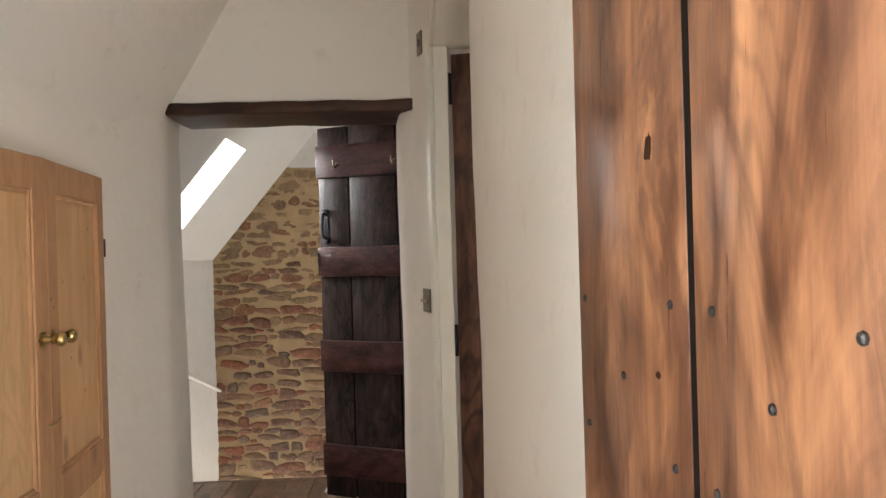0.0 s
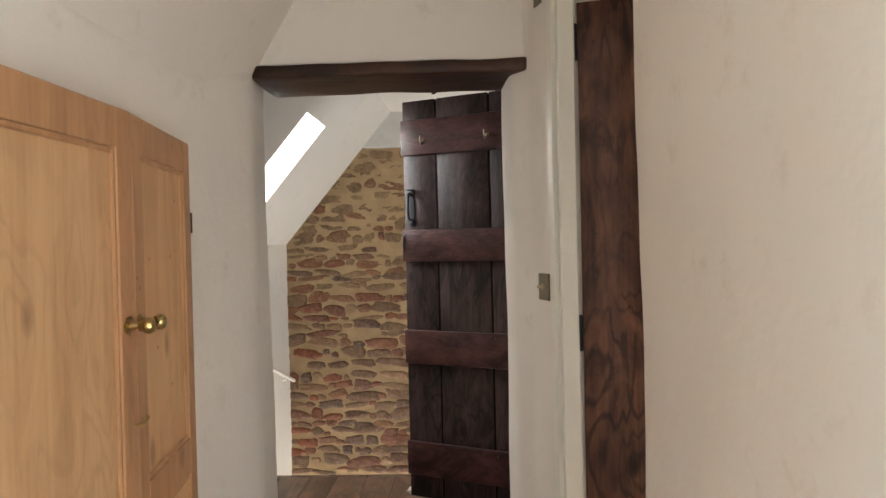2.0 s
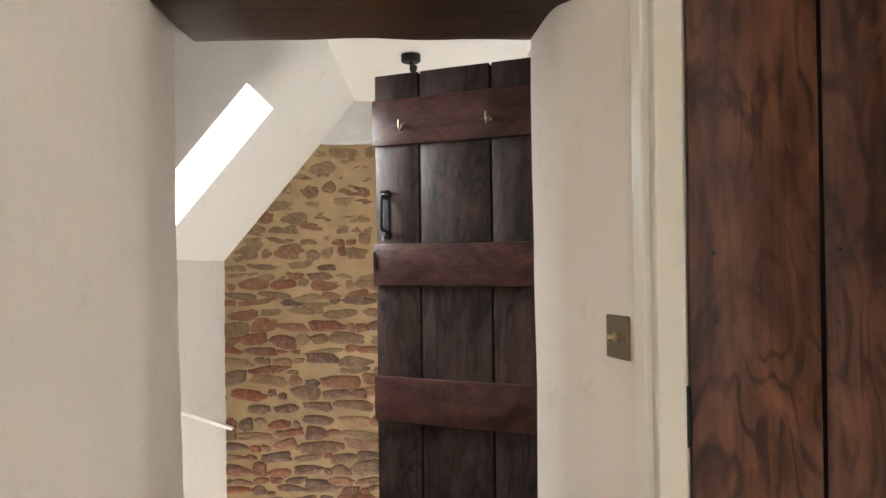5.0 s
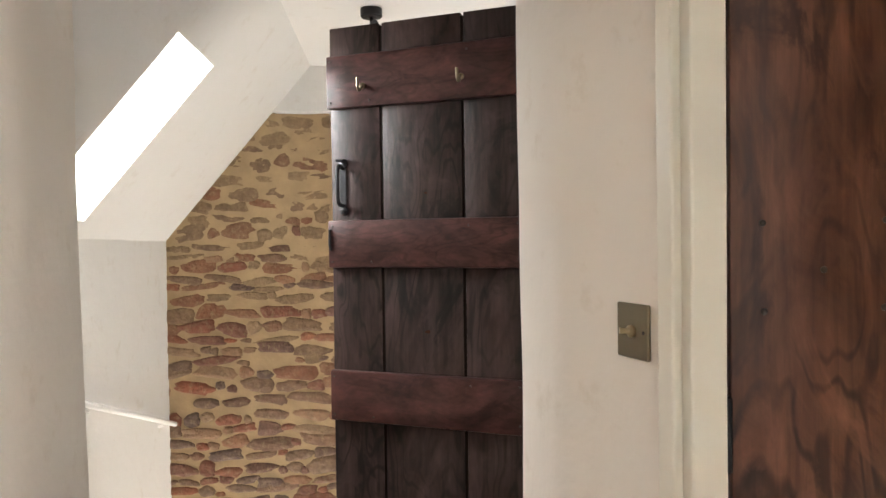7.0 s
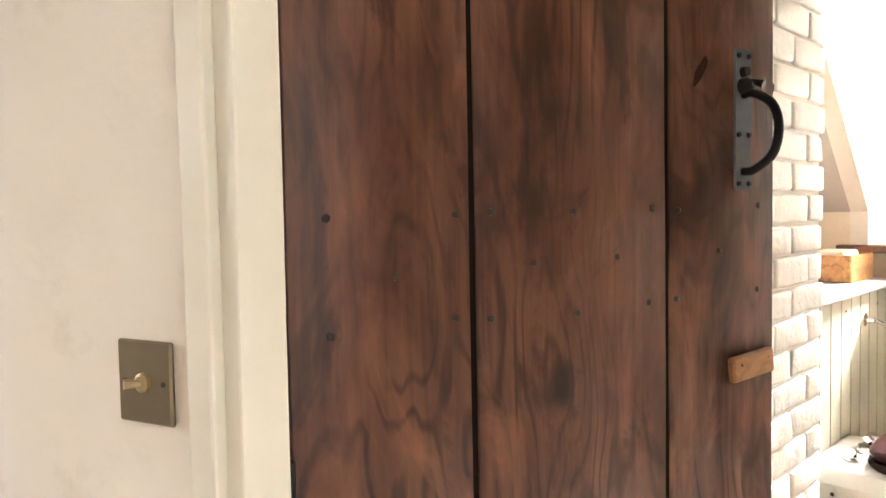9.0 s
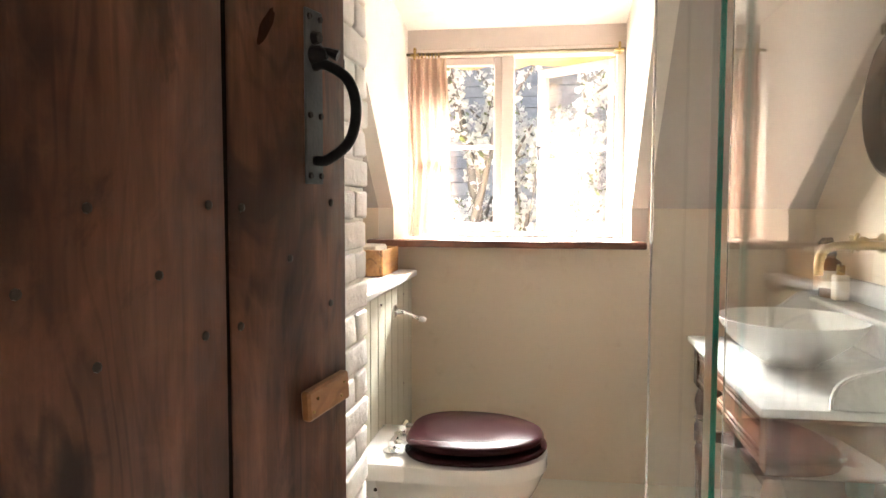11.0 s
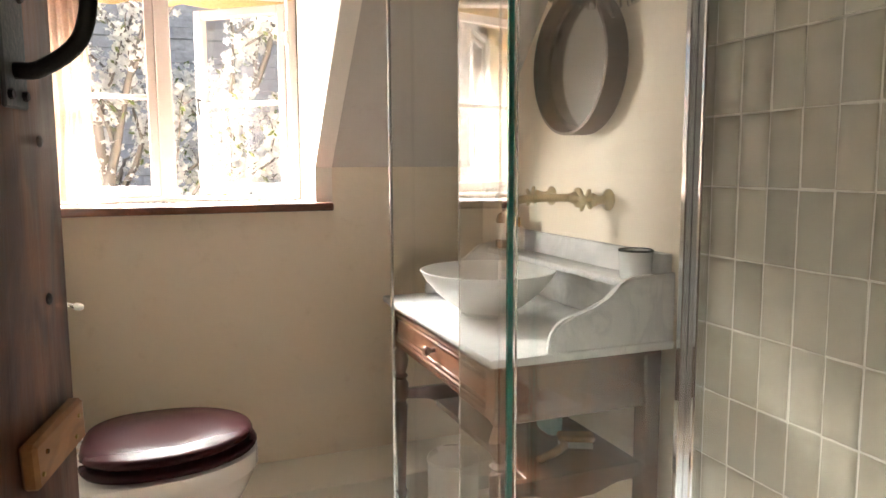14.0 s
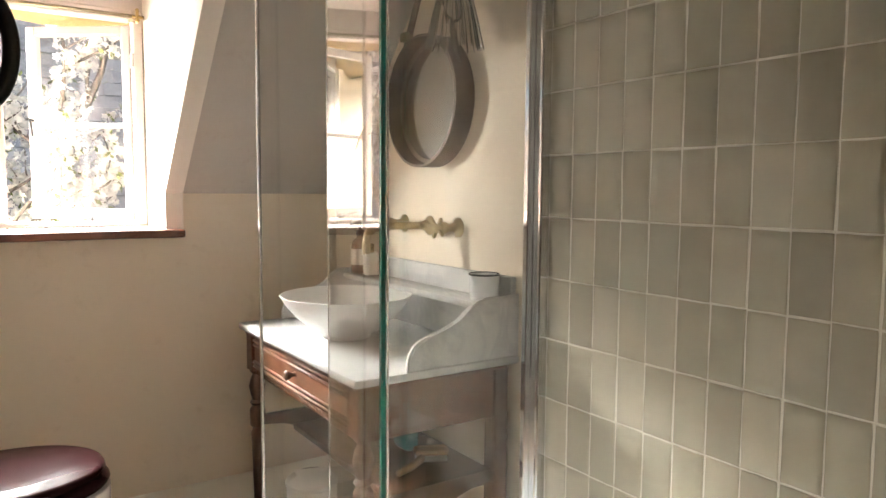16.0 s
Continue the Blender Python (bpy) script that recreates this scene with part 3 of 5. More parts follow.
# floors
_fb = thing("floor_boards", (0, 3.4, 0), "dark-stained worn wooden floorboards of hall and landing", "floor", "structure")
solid("floor_hall", box(-0.6, 0.72, -2.3, 4.22, -0.14, -0.024), DARKGAP, "near-black sheet for gap shade beneath the hall floor", "floor", "structure")
solid("floor_landing", box(-1.2, -0.6, 2.74, 4.22, -0.14, -0.024), DARKGAP, "near-black sheet for gap shade beneath the landing", "floor", "structure")
solid("floor_stair_foot", box(-1.2, 0.72, 4.22, 5.3, -2.66, -2.6), FLOORWOOD, "dark wooden floor below the stair", "floor", "structure")
solid("landing_nosing", box(-1.12, 0.56, 4.22, 4.25, -0.14, 0.004, 0.008), FLOORWOOD, "dark wooden landing edge", "trim", "structure")
_x = -1.11
_i = 0
while _x < 0.56:
    _w = (0.17, 0.185, 0.16, 0.178)[_i % 4]
    part("board", box(_x + 0.002, _x + _w - 0.003, -2.25 if _x > -0.52 else 2.80, 4.22, -0.022, 0.0, 0.003, 1), FLOORWOOD, _fb)
    _x += _w
    _i += 1

# oak lintel
solid("lintel", rough_box(-0.505, 0.455, 2.408, 2.735, 1.952, 1.996, 0.045, 0.009, 5.0, 0.008, seed=2.2), LINTELWOOD,
      "dark old oak lintel with a rough edge over the doorway", "lintel", "structure", smooth=40)


# ---- plank doors ----
def nails(parent, spots, m, y, r=0.0045):
    for x, z in spots:
        part("nail", lathe([(r, 0), (r * 0.9, 0.002), (r * 0.4, 0.003)], segs=8, m=m @ pose(x, y, z, 90)), NAIL, parent)


def plank(parent, m, x0, x1, z0, z1, y0, y1, material, seed, gap=0.0036):
    bm = rough_box(x0 + gap, x1 - gap, y0, y1, z0, z1, 0.16, 0.0014, 3.0, 0.003, seed=seed)
    bm.transform(m)
    return part("plank", bm, material, parent, smooth=35)


def knot(parent, m, x, z, rx, rz, tilt=0.0, material=None, rise=0.0006):
    """A knot or dark gouge in the face of a board: a ragged, barely raised spot."""
    bm = bmesh.new()
    n = 16
    off = Vector((x * 31, z * 17, 0))
    rings = []
    for sc, d in ((1.0, -0.0015), (1.0, rise * 0.6), (0.5, rise)):
        ring = []
        for k in range(n):
            a = 2 * math.pi * k / n
            e = sc * (1 + 0.45 * noise.noise(Vector((math.cos(a) * 1.7, math.sin(a) * 1.7, 0)) + off))
            ring.append(bm.verts.new((rx * e * math.cos(a), -d, rz * e * math.sin(a))))
        rings.append(ring)
    for a, b in zip(rings, rings[1:]):
        for k in range(n):
            bm.faces.new((a[k], a[(k + 1) % n], b[(k + 1) % n], b[k]))
    bm.faces.new(rings[-1])
    bm.transform(m @ pose(x, 0, z, 0, tilt, 0) @ Matrix.Scale(0.6, 4))
    return part("knot", bm, material or KNOT, parent)


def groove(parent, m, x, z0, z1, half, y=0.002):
    """A near-black strip standing for the shade between two boards, not a real tongue."""
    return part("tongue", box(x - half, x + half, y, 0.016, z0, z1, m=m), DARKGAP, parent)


# landing door, opened towards the stair
LD, _ = frame_on((-0.125, 3.77), (0.514, 3.472))
ld = thing("door_landing", (0.51, 3.47, 0), "dark-stained ledged plank door standing open on the landing", "door", "structure")
for k, (a, b) in enumerate(((0, 0.20), (0.20, 0.495), (0.495, 0.705))):
    plank(ld, LD, a, b, 0.05, 2.12, 0.0, 0.026, DARKDOOR, k * 3.1, 0.0052)
for _x in (0.20, 0.495):
    groove(ld, LD, _x, 0.06, 2.11, 0.006, 0.003)
for _x, _z, _a, _b in ((0.362, 1.535, 0.012, 0.007), (0.364, 1.07, 0.016, 0.01)):
    knot(ld, LD, _x, _z, _a, _b)
LEDGES = ((1.835, 2.017), (1.285, 1.449), (0.753, 0.927), (0.17, 0.345))
# Black sheet behind the boards, put there so their gaps look shaded.
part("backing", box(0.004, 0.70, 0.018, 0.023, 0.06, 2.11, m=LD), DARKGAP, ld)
for k, (z0, z1) in enumerate(LEDGES):
    part("ledge", rough_box(0.004, 0.700, -0.026, 0.0, z0, z1, 0.12, 0.0025, 3.0, 0.006, LD, k * 1.7), DARKLEDGE, ld, smooth=35)
    nails(ld, [(0.02, z0 + 0.02), (0.02, z1 - 0.02), (0.17, z0 + 0.02), (0.685, z0 + 0.03), (0.685, z1 - 0.02), (0.52, z1 - 0.025)], LD, -0.026, 0.004)
for hx in (0.145, 0.50):
    hk = part("coat_hook", lathe([(0.011, 0), (0.011, 0.003), (0.006, 0.005)], segs=12, m=LD @ pose(hx, -0.026, 1.905, 90)), BRONZE, ld, "small bronze coat hook")
    part("hook_prong", tube(curved([(hx, -0.028, 1.908), (hx, -0.05, 1.886), (hx, -0.064, 1.898), (hx, -0.066, 1.925)]), 0.005, 8, None, LD), BRONZE, hk)
lh = part("latch_plate", box(0.040, 0.066, -0.005, 0.0, 1.50, 1.63, 0.002, 1, m=LD), IRON, ld, "black iron thumb latch")
for zc in (1.645, 1.485):
    part("latch_finial", lathe([(0.019, -0.003), (0.017, 0.003), (0.006, 0.006)], segs=6, m=LD @ pose(0.053, -0.003, zc, 90)), IRON, lh)
part("latch_grip", tube(curved([(0.053, -0.005, 1.63), (0.053, -0.035, 1.635), (0.053, -0.045, 1.60), (0.053, -0.045, 1.53), (0.053, -0.035, 1.505), (0.053, -0.004, 1.50)]), 0.0072, 10, None, LD), IRON, lh)
part("thumb_piece", box(0.036, 0.070, -0.03, 0.0, 1.652, 1.660, 0.003, 1, m=LD), IRON, lh)
part("latch_bar", tube([(0.014, -0.006, 1.42), (0.012, -0.03, 1.415), (0.012, -0.03, 1.36), (0.016, -0.026, 1.345)], 0.005, 8, None, LD), IRON, ld)
for zc in (1.93, 0.26):
    part("hinge", box(0.690, 0.735, -0.006, 0.028, zc - 0.03, zc + 0.03, 0.003, 1, m=LD), IRON, ld)

# bathroom door, half open into the bathroom
BD, _bl = frame_on((0.558, 2.212), (1.323, 2.012))
bd = thing("door_bathroom", (0.56, 2.21, BF), "brown-stained plank door standing half open with an iron latch", "door", "structure")
_g = [0, 0.229, 0.553, _bl]
for k in range(3):
    plank(bd, BD, _g[k], _g[k + 1], BF + 0.012, 2.105, 0.0, 0.026, BROWNDOOR, 20 + k * 2.3)
for _x in _g[1:3]:
    groove(bd, BD, _x, BF + 0.02, 2.10, 0.0042, 0.0025)
knot(bd, BD, 0.622, 1.602, 0.012, 0.042, 35)
part("backing", box(0.004, _bl - 0.004, 0.018, 0.022, BF + 0.02, 2.10, m=BD), DARKGAP, bd)
for z0 in (0.42, 1.24, 1.85):
    part("ledge", box(0.02, _bl - 0.02, 0.026, 0.05, z0, z0 + 0.15, 0.004, 1, m=BD), BROWNDOOR, bd)
# nail heads in the pattern of the ledge behind
nails(bd, [(0.047, 1.400), (0.206, 1.402), (0.256, 1.404), (0.318, 1.340), (0.382, 1.403), (0.457, 1.341), (0.524, 1.405), (0.574, 1.402), (0.750, 1.407),
           (0.049, 1.275), (0.204, 1.282), (0.127, 1.334), (0.252, 1.276), (0.387, 1.271), (0.516, 1.275), (0.570, 1.276), (0.748, 1.278), (0.660, 1.342),
           (0.05, 0.58), (0.19, 0.57), (0.26, 0.56), (0.36, 0.50), (0.52, 0.57), (0.58, 0.56), (0.05, 1.98), (0.2, 1.97), (0.26, 1.98), (0.5, 1.97), (0.6, 1.98)], BD, 0.0, 0.005)

for zc in (1.985, 1.10):
    part("hinge", box(-0.016, 0.004, -0.012, 0.010, zc - 0.055, zc + 0.055, 0.003, 1, m=BD), IRON, bd)
hp = part("latch_plate", box(0.692, 0.729, -0.004, 0.0, 1.430, 1.640, 0.0015, 1, m=BD), PEWTER, bd, "grey iron back plate")
for x, z in ((0.699, 1.630), (0.722, 1.630), (0.699, 1.513), (0.722, 1.513), (0.699, 1.440), (0.722, 1.440)):
    part("rivet", lathe([(0.0042, 0), (0.0035, 0.003)], segs=8, m=BD @ pose(x, -0.004, z, 90)), IRON, hp)
part("latch_grip", tube(curved([(0.709, -0.004, 1.572), (0.711, -0.020, 1.573), (0.718, -0.046, 1.555), (0.720, -0.056, 1.520), (0.718, -0.048, 1.482), (0.712, -0.022, 1.460), (0.709, -0.004, 1.458)]), 0.0066, 12, None, BD), IRON, hp, "black iron ring grip", smooth=True)
part("latch_knuckle", lathe([(0.013, 0), (0.012, 0.012), (0.005, 0.02)], segs=12, m=BD @ pose(0.709, -0.003, 1.585, 90)), IRON, hp, smooth=40)
part("thumb_piece", tube([(0.709, -0.01, 1.590), (0.712, -0.022, 1.589), (0.716, -0.034, 1.584)], [0.006, 0.005, 0.007], 8, None, BD), IRON, hp)
part("pivot", lathe([(0.009, 0), (0.007, 0.008)], segs=12, m=BD @ pose(0.710, -0.004, 1.606, 90)), IRON, hp)
part("keep", box(0.776, 0.796, 0.004, 0.02, 1.583, 1.598, 0.002, 1, m=BD), IRON, bd)
wb = part("batten", box(0.0, 0.094, -0.014, -0.0005, -0.038, 0.0, 0.003, 1, m=BD @ pose(0.676, 0, 1.179, 0, -5, 0)), BATTENWOOD, bd, "small pale wooden batten")
for x, z in ((0.686, 1.153), (0.694, 1.168), (0.750, 1.158), (0.757, 1.174)):
    part("screw", lathe([(0.002, 0), (0.002, 0.0015)], segs=8, m=BD @ pose(x, -0.014, z, 90)), BRASS, wb)

# bathroom door frame
fr = thing("door_frame_bathroom", (0.53, 1.9, 0), "ivory painted door frame and architrave", "door frame", "structure")
part("jamb", rough_box(0.496, 0.549, 2.190, 2.232, 0.0, 2.13, 0.2, 0.002, 3.0, 0.004), GLOSSWHITE, fr)
part("jamb", rough_box(0.605, 0.69, 1.531, 1.545, 0.0, 2.13, 0.2, 0.002, 3.0, 0.003), GLOSSWHITE, fr)
part("head", box(0.496, 0.64, 1.535, 2.232, 2.130, 2.16, 0.004, 1), GLOSSWHITE, fr)
_am, _al = frame_on((0.493, 2.222), (0.483, 2.256))
part("architrave", rough_box(0.0, _al, -0.006, 0.013, 0.0, 2.15, 0.2, 0.0015, 3.0, 0.004, _am), GLOSSWHITE, fr)
part("head_architrave", box(0.492, 0.512, 1.50, 2.27, 2.14, 2.205, 0.004, 1), GLOSSWHITE, fr)

# light switch on the wall beside the frame
_sm, _sl = frame_on((0.4495, 2.3535), (0.4725, 2.281))
sw = thing("light_switch", (0.46, 2.32, 1.24), "square bronze toggle light switch plate on white wall", "switch")
_S = _sm
part("plate", box(0.0, 0.078, -0.008, -0.0015, 1.193, 1.279, 0.002, 1, m=_S), BRONZE, sw)
part("toggle_ring", lathe([(0.010, 0), (0.010, 0.004), (0.007, 0.006)], segs=20, m=_S @ pose(0.039, -0.008, 1.236, 90)), ANTIQUE, sw)
part("toggle", tube([(0.039, -0.012, 1.236), (0.031, -0.026, 1.237)], [0.0035, 0.0055], 10, None, _S), ANTIQUE, sw)
for x in (0.011, 0.067):
    part("screw", lathe([(0.0028, 0), (0.0028, 0.001)], segs=10, m=_S @ pose(x, -0.008, 1.236, 90)), NAIL, sw)
sw2 = thing("wall_socket_cover", (0.44, 2.36, 2.02), "small dark bronze cover plate high on wall", "cover plate")
part("plate", box(0.005, 0.06, -0.008, -0.0015, 2.135, 2.22, 0.002, 1, m=_S), BRONZE, sw2)
part("toggle", box(0.025, 0.045, -0.011, -0.008, 2.165, 2.19, 0.001, 1, m=_S), NAIL, sw2)

# orange-brown door folded back against the hall wall
OD, _ol = frame_on((0.604, 0.509), (0.675, -0.20))
od = thing("door_hall", (0.675, -0.2, 0), "orange-stained plank door folded back against the wall", "door", "structure")
for k, (a, b) in enumerate(((0, 0.268), (0.268, 0.50), (0.50, _ol))):
    plank(od, OD, a, b, 0.02, 2.0, 0.0, 0.028, ORANGEDOOR, 40 + 2.7 * k, 0.0052)
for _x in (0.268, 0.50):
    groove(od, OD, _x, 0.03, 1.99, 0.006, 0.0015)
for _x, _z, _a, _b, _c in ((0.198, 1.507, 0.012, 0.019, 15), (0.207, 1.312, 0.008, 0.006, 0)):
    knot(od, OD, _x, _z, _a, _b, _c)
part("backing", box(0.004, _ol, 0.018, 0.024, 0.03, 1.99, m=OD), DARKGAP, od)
nails(od, [(0.028, 1.366), (0.234, 1.374), (0.301, 1.374), (0.452, 1.373), (0.132, 1.299), (0.372, 1.319), (0.031, 1.230), (0.236, 1.241), (0.302, 1.243), (0.45, 1.24), (0.13, 1.16), (0.02, 0.6), (0.24, 0.6)], OD, 0.0, 0.0042)

# ---- cupboard in the hall ----
def cupboard_leaf(parent, m, w, knob_x):
    """A framed pine door: local x along the wall, y into it."""
    z0, z1 = 0.10, 1.668
    d = part("door_leaf", box(0.06, w - 0.06, 0.006, 0.016, z0 + 0.05, z1 - 0.07, m=m), PINE, parent, "pale pine panelled leaf")
    for a, b in ((0.001, 0.064), (w - 0.064, w - 0.001)):
        part("stile", rough_box(a, b, -0.004, 0.026, z0, z1, 0.2, 0.001, 3, 0.003, m, a * 9), PINEFRAME, d)
    for a, b in ((z1 - 0.080, z1), (0.795, 0.890), (z0, z0 + 0.12)):
        part("rail", rough_box(0.064, w - 0.064, -0.004, 0.026, a, b, 0.2, 0.001, 3, 0.003, m, a * 3), PINEFRAME, d)
    for a, b in ((z0 + 0.12, 0.795), (0.890, z1 - 0.080)):
        bm = bmesh.new()
        for c in ((0.064, 0.076, a, b), (w - 0.076, w - 0.064, a, b), (0.076, w - 0.076, a, a + 0.012), (0.076, w - 0.076, b - 0.012, b)):
            box(c[0], c[1], -0.001, 0.008, c[2], c[3], 0.003, 1, bm, m)
        part("moulding", bm, PINEFRAME, d)
    part("knob", lathe([(0.019, 0), (0.019, 0.003), (0.010, 0.006), (0.007, 0.022), (0.012, 0.030), (0.0165, 0.038), (0.017, 0.046), (0.012, 0.053), (0.003, 0.055)],
                           segs=24, m=m @ pose(knob_x, -0.004, 1.236, 90)), BRASS, d, "round aged brass knob", smooth=40)
    return d


cb = thing("cupboard", (-0.53, 1.44, 0), "built-in waxed pine cupboard with two panelled doors", "cupboard")
# the fronts stand a little askew of the wall; local x runs towards the back of the hall, y into the wall
CUP = Matrix.Translation((-0.535, 1.925, 0)) @ Matrix(((0, -1, 0, 0), (-1, 0, 0, 0), (0, 0, 1, 0), (0, 0, 0, 1))) @ pose(0, 0, 0, 0, 0, -8.1)
cupboard_leaf(cb, CUP, 0.475, 0.452)
cupboard_leaf(cb, CUP @ pose(0.479, -0.003, 0, 0, 0, 8.0), 0.65, 0.036)
PINEKNOT = plain("pine_knot", (0.16, 0.065, 0.028), 0.5, 0, 0.4, 90, 0.3)
for _x, _z, _y in ((0.125, 1.508, 0.006), (0.343, 1.366, 0.006), (0.173, 1.367, 0.006), (0.295, 1.162, 0.006), (0.184, 1.056, 0.006), (0.46, 1.328, -0.004), (0.445, 1.307, -0.004)):
    knot(cb, CUP @ pose(0, _y, 0), _x, _z, 0.005, 0.007, 0, PINEKNOT)
part("carcass", prism([(-0.552, 1.930), (-0.500, 1.42), (-0.500, 0.810), (-0.62, 0.810), (-0.62, 1.930)], 0.08, 1.672), PINEFRAME, cb)
part("latch", tube([(0.505, -0.006, 1.03), (0.495, -0.022, 1.034), (0.473, -0.022, 1.043)], 0.0045, 8, None, CUP), BRASS, cb, "small brass turn latch")
for zc in (1.455, 0.45):
    part("hinge", box(-0.010, -0.002, -0.006, 0.024, zc - 0.028, zc + 0.028, 0.002, 1, m=CUP), NAIL, cb)

# white handrail on the landing wall
hr = thing("handrail", (-1.09, 4.7, 0.5), "thin white stair rail fixed to the wall", "handrail")
part("rail", tube([(-1.092, 3.95, 0.80), (-1.092, 4.18, 0.722), (-1.092, 4.8, 0.52), (-1.092, 5.19, 0.39)], 0.013, 10), LANDING, hr, smooth=True)
for y, z in ((4.1, 0.74), (5.0, 0.445)):
    part("bracket", tube([(-1.13, y, z - 0.02), (-1.095, y, z - 0.012)], 0.007, 8), LANDING, hr)
lm = thing("ceiling_light", (0.018, 4.2, 2.33), "small black ceiling spotlight above the landing", "ceiling light")
part("mount", lathe([(0.045, 0), (0.045, -0.03), (0.04, -0.035)], (0.018, 4.2, 2.329), 24), IRON, lm, smooth=40)
part("head", tube([(0.018, 4.2, 2.30), (0.018, 4.18, 2.27), (0.03, 4.16, 2.255)], [0.007, 0.007, 0.02], 12), IRON, lm)

# ---- setting: bathroom ----
KX, KZ = 3.12, 1.385           # knee wall under the roof slope
WX = 3.417                     # window plane
WY0, WY1 = 1.445, 2.345        # window opening
BASE = 0.80                    # wall behind the washstand
RS = math.tan(radians(46))

solid("floor_bathroom", box(0.60, 3.5, 0.6, 2.75, 0.10, BF), BATHFLOOR, "pale wooden bathroom floor", "floor", "structure")
solid("door_step", box(0.50, 0.60, 1.53, 2.235, -0.02, BF - 0.01, 0.006), FLOORWOOD, "dark wooden step up to the bathroom", "step", "structure")
for nm, x0, x1, y0, y1, z1 in (("wall_knee_right", KX, KX + 0.22, 0.6, WY0 - 0.06, KZ + 0.02), ("wall_knee", KX, WX + 0.1, WY0 - 0.06, WY1 + 0.06, 1.232),
                               ("wall_knee_left", KX, KX + 0.22, WY1 + 0.06, 2.75, KZ + 0.02)):
    solid(nm, box(x0, x1, y0, y1, 0.1, z1), CREAM, "cream plastered low wall by the window", "wall", "structure")
solid("wall_basin", box(1.88, 3.6, 0.55, BASE, 0.1, 2.6), CREAM, "cream plastered wall behind the washstand", "wall", "structure")
solid("wall_bath_rear", box(0.60, 0.74, 2.24, 2.75, 0.1, 2.6), CREAM, "cream plastered wall behind the door", "wall", "structure")
solid("wall_bath_left", box(0.60, 3.6, 2.60, 2.75, 0.1, 2.6), CREAM, "cream plastered bathroom wall", "wall", "structure")


def roof_x(z):
    return KX - (z - KZ) / RS


def strip(name, y0, y1, z0, z1, material, label):
    bm = bmesh.new()
    pts = [(roof_x(z0), z0), (roof_x(z1), z1), (roof_x(z1) + 0.10, z1 + 0.10), (roof_x(z0) + 0.10, z0 + 0.10)]
    a = [bm.verts.new((x, y0, z)) for x, z in pts]
    b = [bm.verts.new((x, y1, z)) for x, z in pts]
    bm.faces.new(a)
    bm.faces.new(b)
    for i in range(4):
        bm.faces.new((a[i], a[(i + 1) % 4], b[(i + 1) % 4], b[i]))
    return solid(name, bm, material, label, "ceiling", "structure")


BC = 2.42
DZ = 2.12                      # head of the dormer at the window
# Slopes get a darker grey than the cream wall, in place of shade.
strip("ceiling_slope_right", 0.6, WY0 - 0.06, KZ, BC + 0.03, SLOPEGREY, "roof slope beside the dormer, greyed for shade")
strip("ceiling_slope_left", WY1 + 0.06, 2.75, KZ, BC + 0.03, SLOPEGREY, "roof slope beside the dormer, greyed for shade")
strip("ceiling_slope_top", WY0 - 0.06, WY1 + 0.06, 2.30, BC + 0.03, SLOPEGREY, "roof slope above the dormer, greyed for shade")
solid("ceiling_bathroom", box(0.55, roof_x(BC) + 0.06, 0.55, 2.75, BC, BC + 0.1), DORMER, "pale flat bathroom ceiling", "ceiling", "structure")
for nm, y0, y1 in (("dormer_cheek_right", WY0 - 0.06, WY0), ("dormer_cheek_left", WY1, WY1 + 0.06)):
    bm = bmesh.new()
    pts = [(KX + 0.001, 1.232), (WX + 0.06, 1.232), (WX + 0.06, 2.30), (roof_x(2.299), 2.299), (roof_x(KZ) + 0.001, KZ)]
    a = [bm.verts.new((x, y0, z)) for x, z in pts]
    b = [bm.verts.new((x, y1, z)) for x, z in pts]
    bm.faces.new(a)
    bm.faces.new(b)
    for i in range(len(pts)):
        bm.faces.new((a[i], a[(i + 1) % len(pts)], b[(i + 1) % len(pts)], b[i]))
    solid(nm, bm, DORMER, "pale plastered dormer cheek", "wall", "structure")
bm = bmesh.new()
pts = [(WX + 0.06, DZ), (roof_x(2.31), 2.31), (roof_x(2.31) + 0.05, 2.38), (WX + 0.06, DZ + 0.1)]
a = [bm.verts.new((x, WY0 - 0.05, z)) for x, z in pts]
b = [bm.verts.new((x, WY1 + 0.05, z)) for x, z in pts]
bm.faces.new(a)
bm.faces.new(b)
for i in range(4):
    bm.faces.new((a[i], a[(i + 1) % 4], b[(i + 1) % 4], b[i]))
solid("ceiling_dormer", bm, DORMER, "pale sloping dormer ceiling", "ceiling", "structure")
solid("pipe_ledge", box(2.845, KX, BASE, 2.27, BF, 0.345, 0.004), GLOSSWHITE, "cream painted boxed pipe ledge along the wall", "ledge", "structure")

# window
SY = 1.262
win = thing("window_bathroom", (WX, 1.9, SY), "two-light painted casement window, one light open outward", "window", "structure")
fm = bmesh.new()
for b in ((WY0, WY0 + 0.036, SY, 2.05), (WY1 - 0.036, WY1, SY, 2.05), (WY0 + 0.036, WY1 - 0.036, 2.012, 2.05), (WY0 + 0.036, WY1 - 0.036, SY, SY + 0.018)):
    box(WX - 0.01, WX + 0.055, b[0], b[1], b[2], b[3], 0.005, 1, fm)
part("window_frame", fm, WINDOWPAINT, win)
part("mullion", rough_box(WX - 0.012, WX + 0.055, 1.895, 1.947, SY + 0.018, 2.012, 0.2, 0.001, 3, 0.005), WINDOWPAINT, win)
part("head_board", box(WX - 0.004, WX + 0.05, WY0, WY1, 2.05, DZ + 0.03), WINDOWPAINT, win)


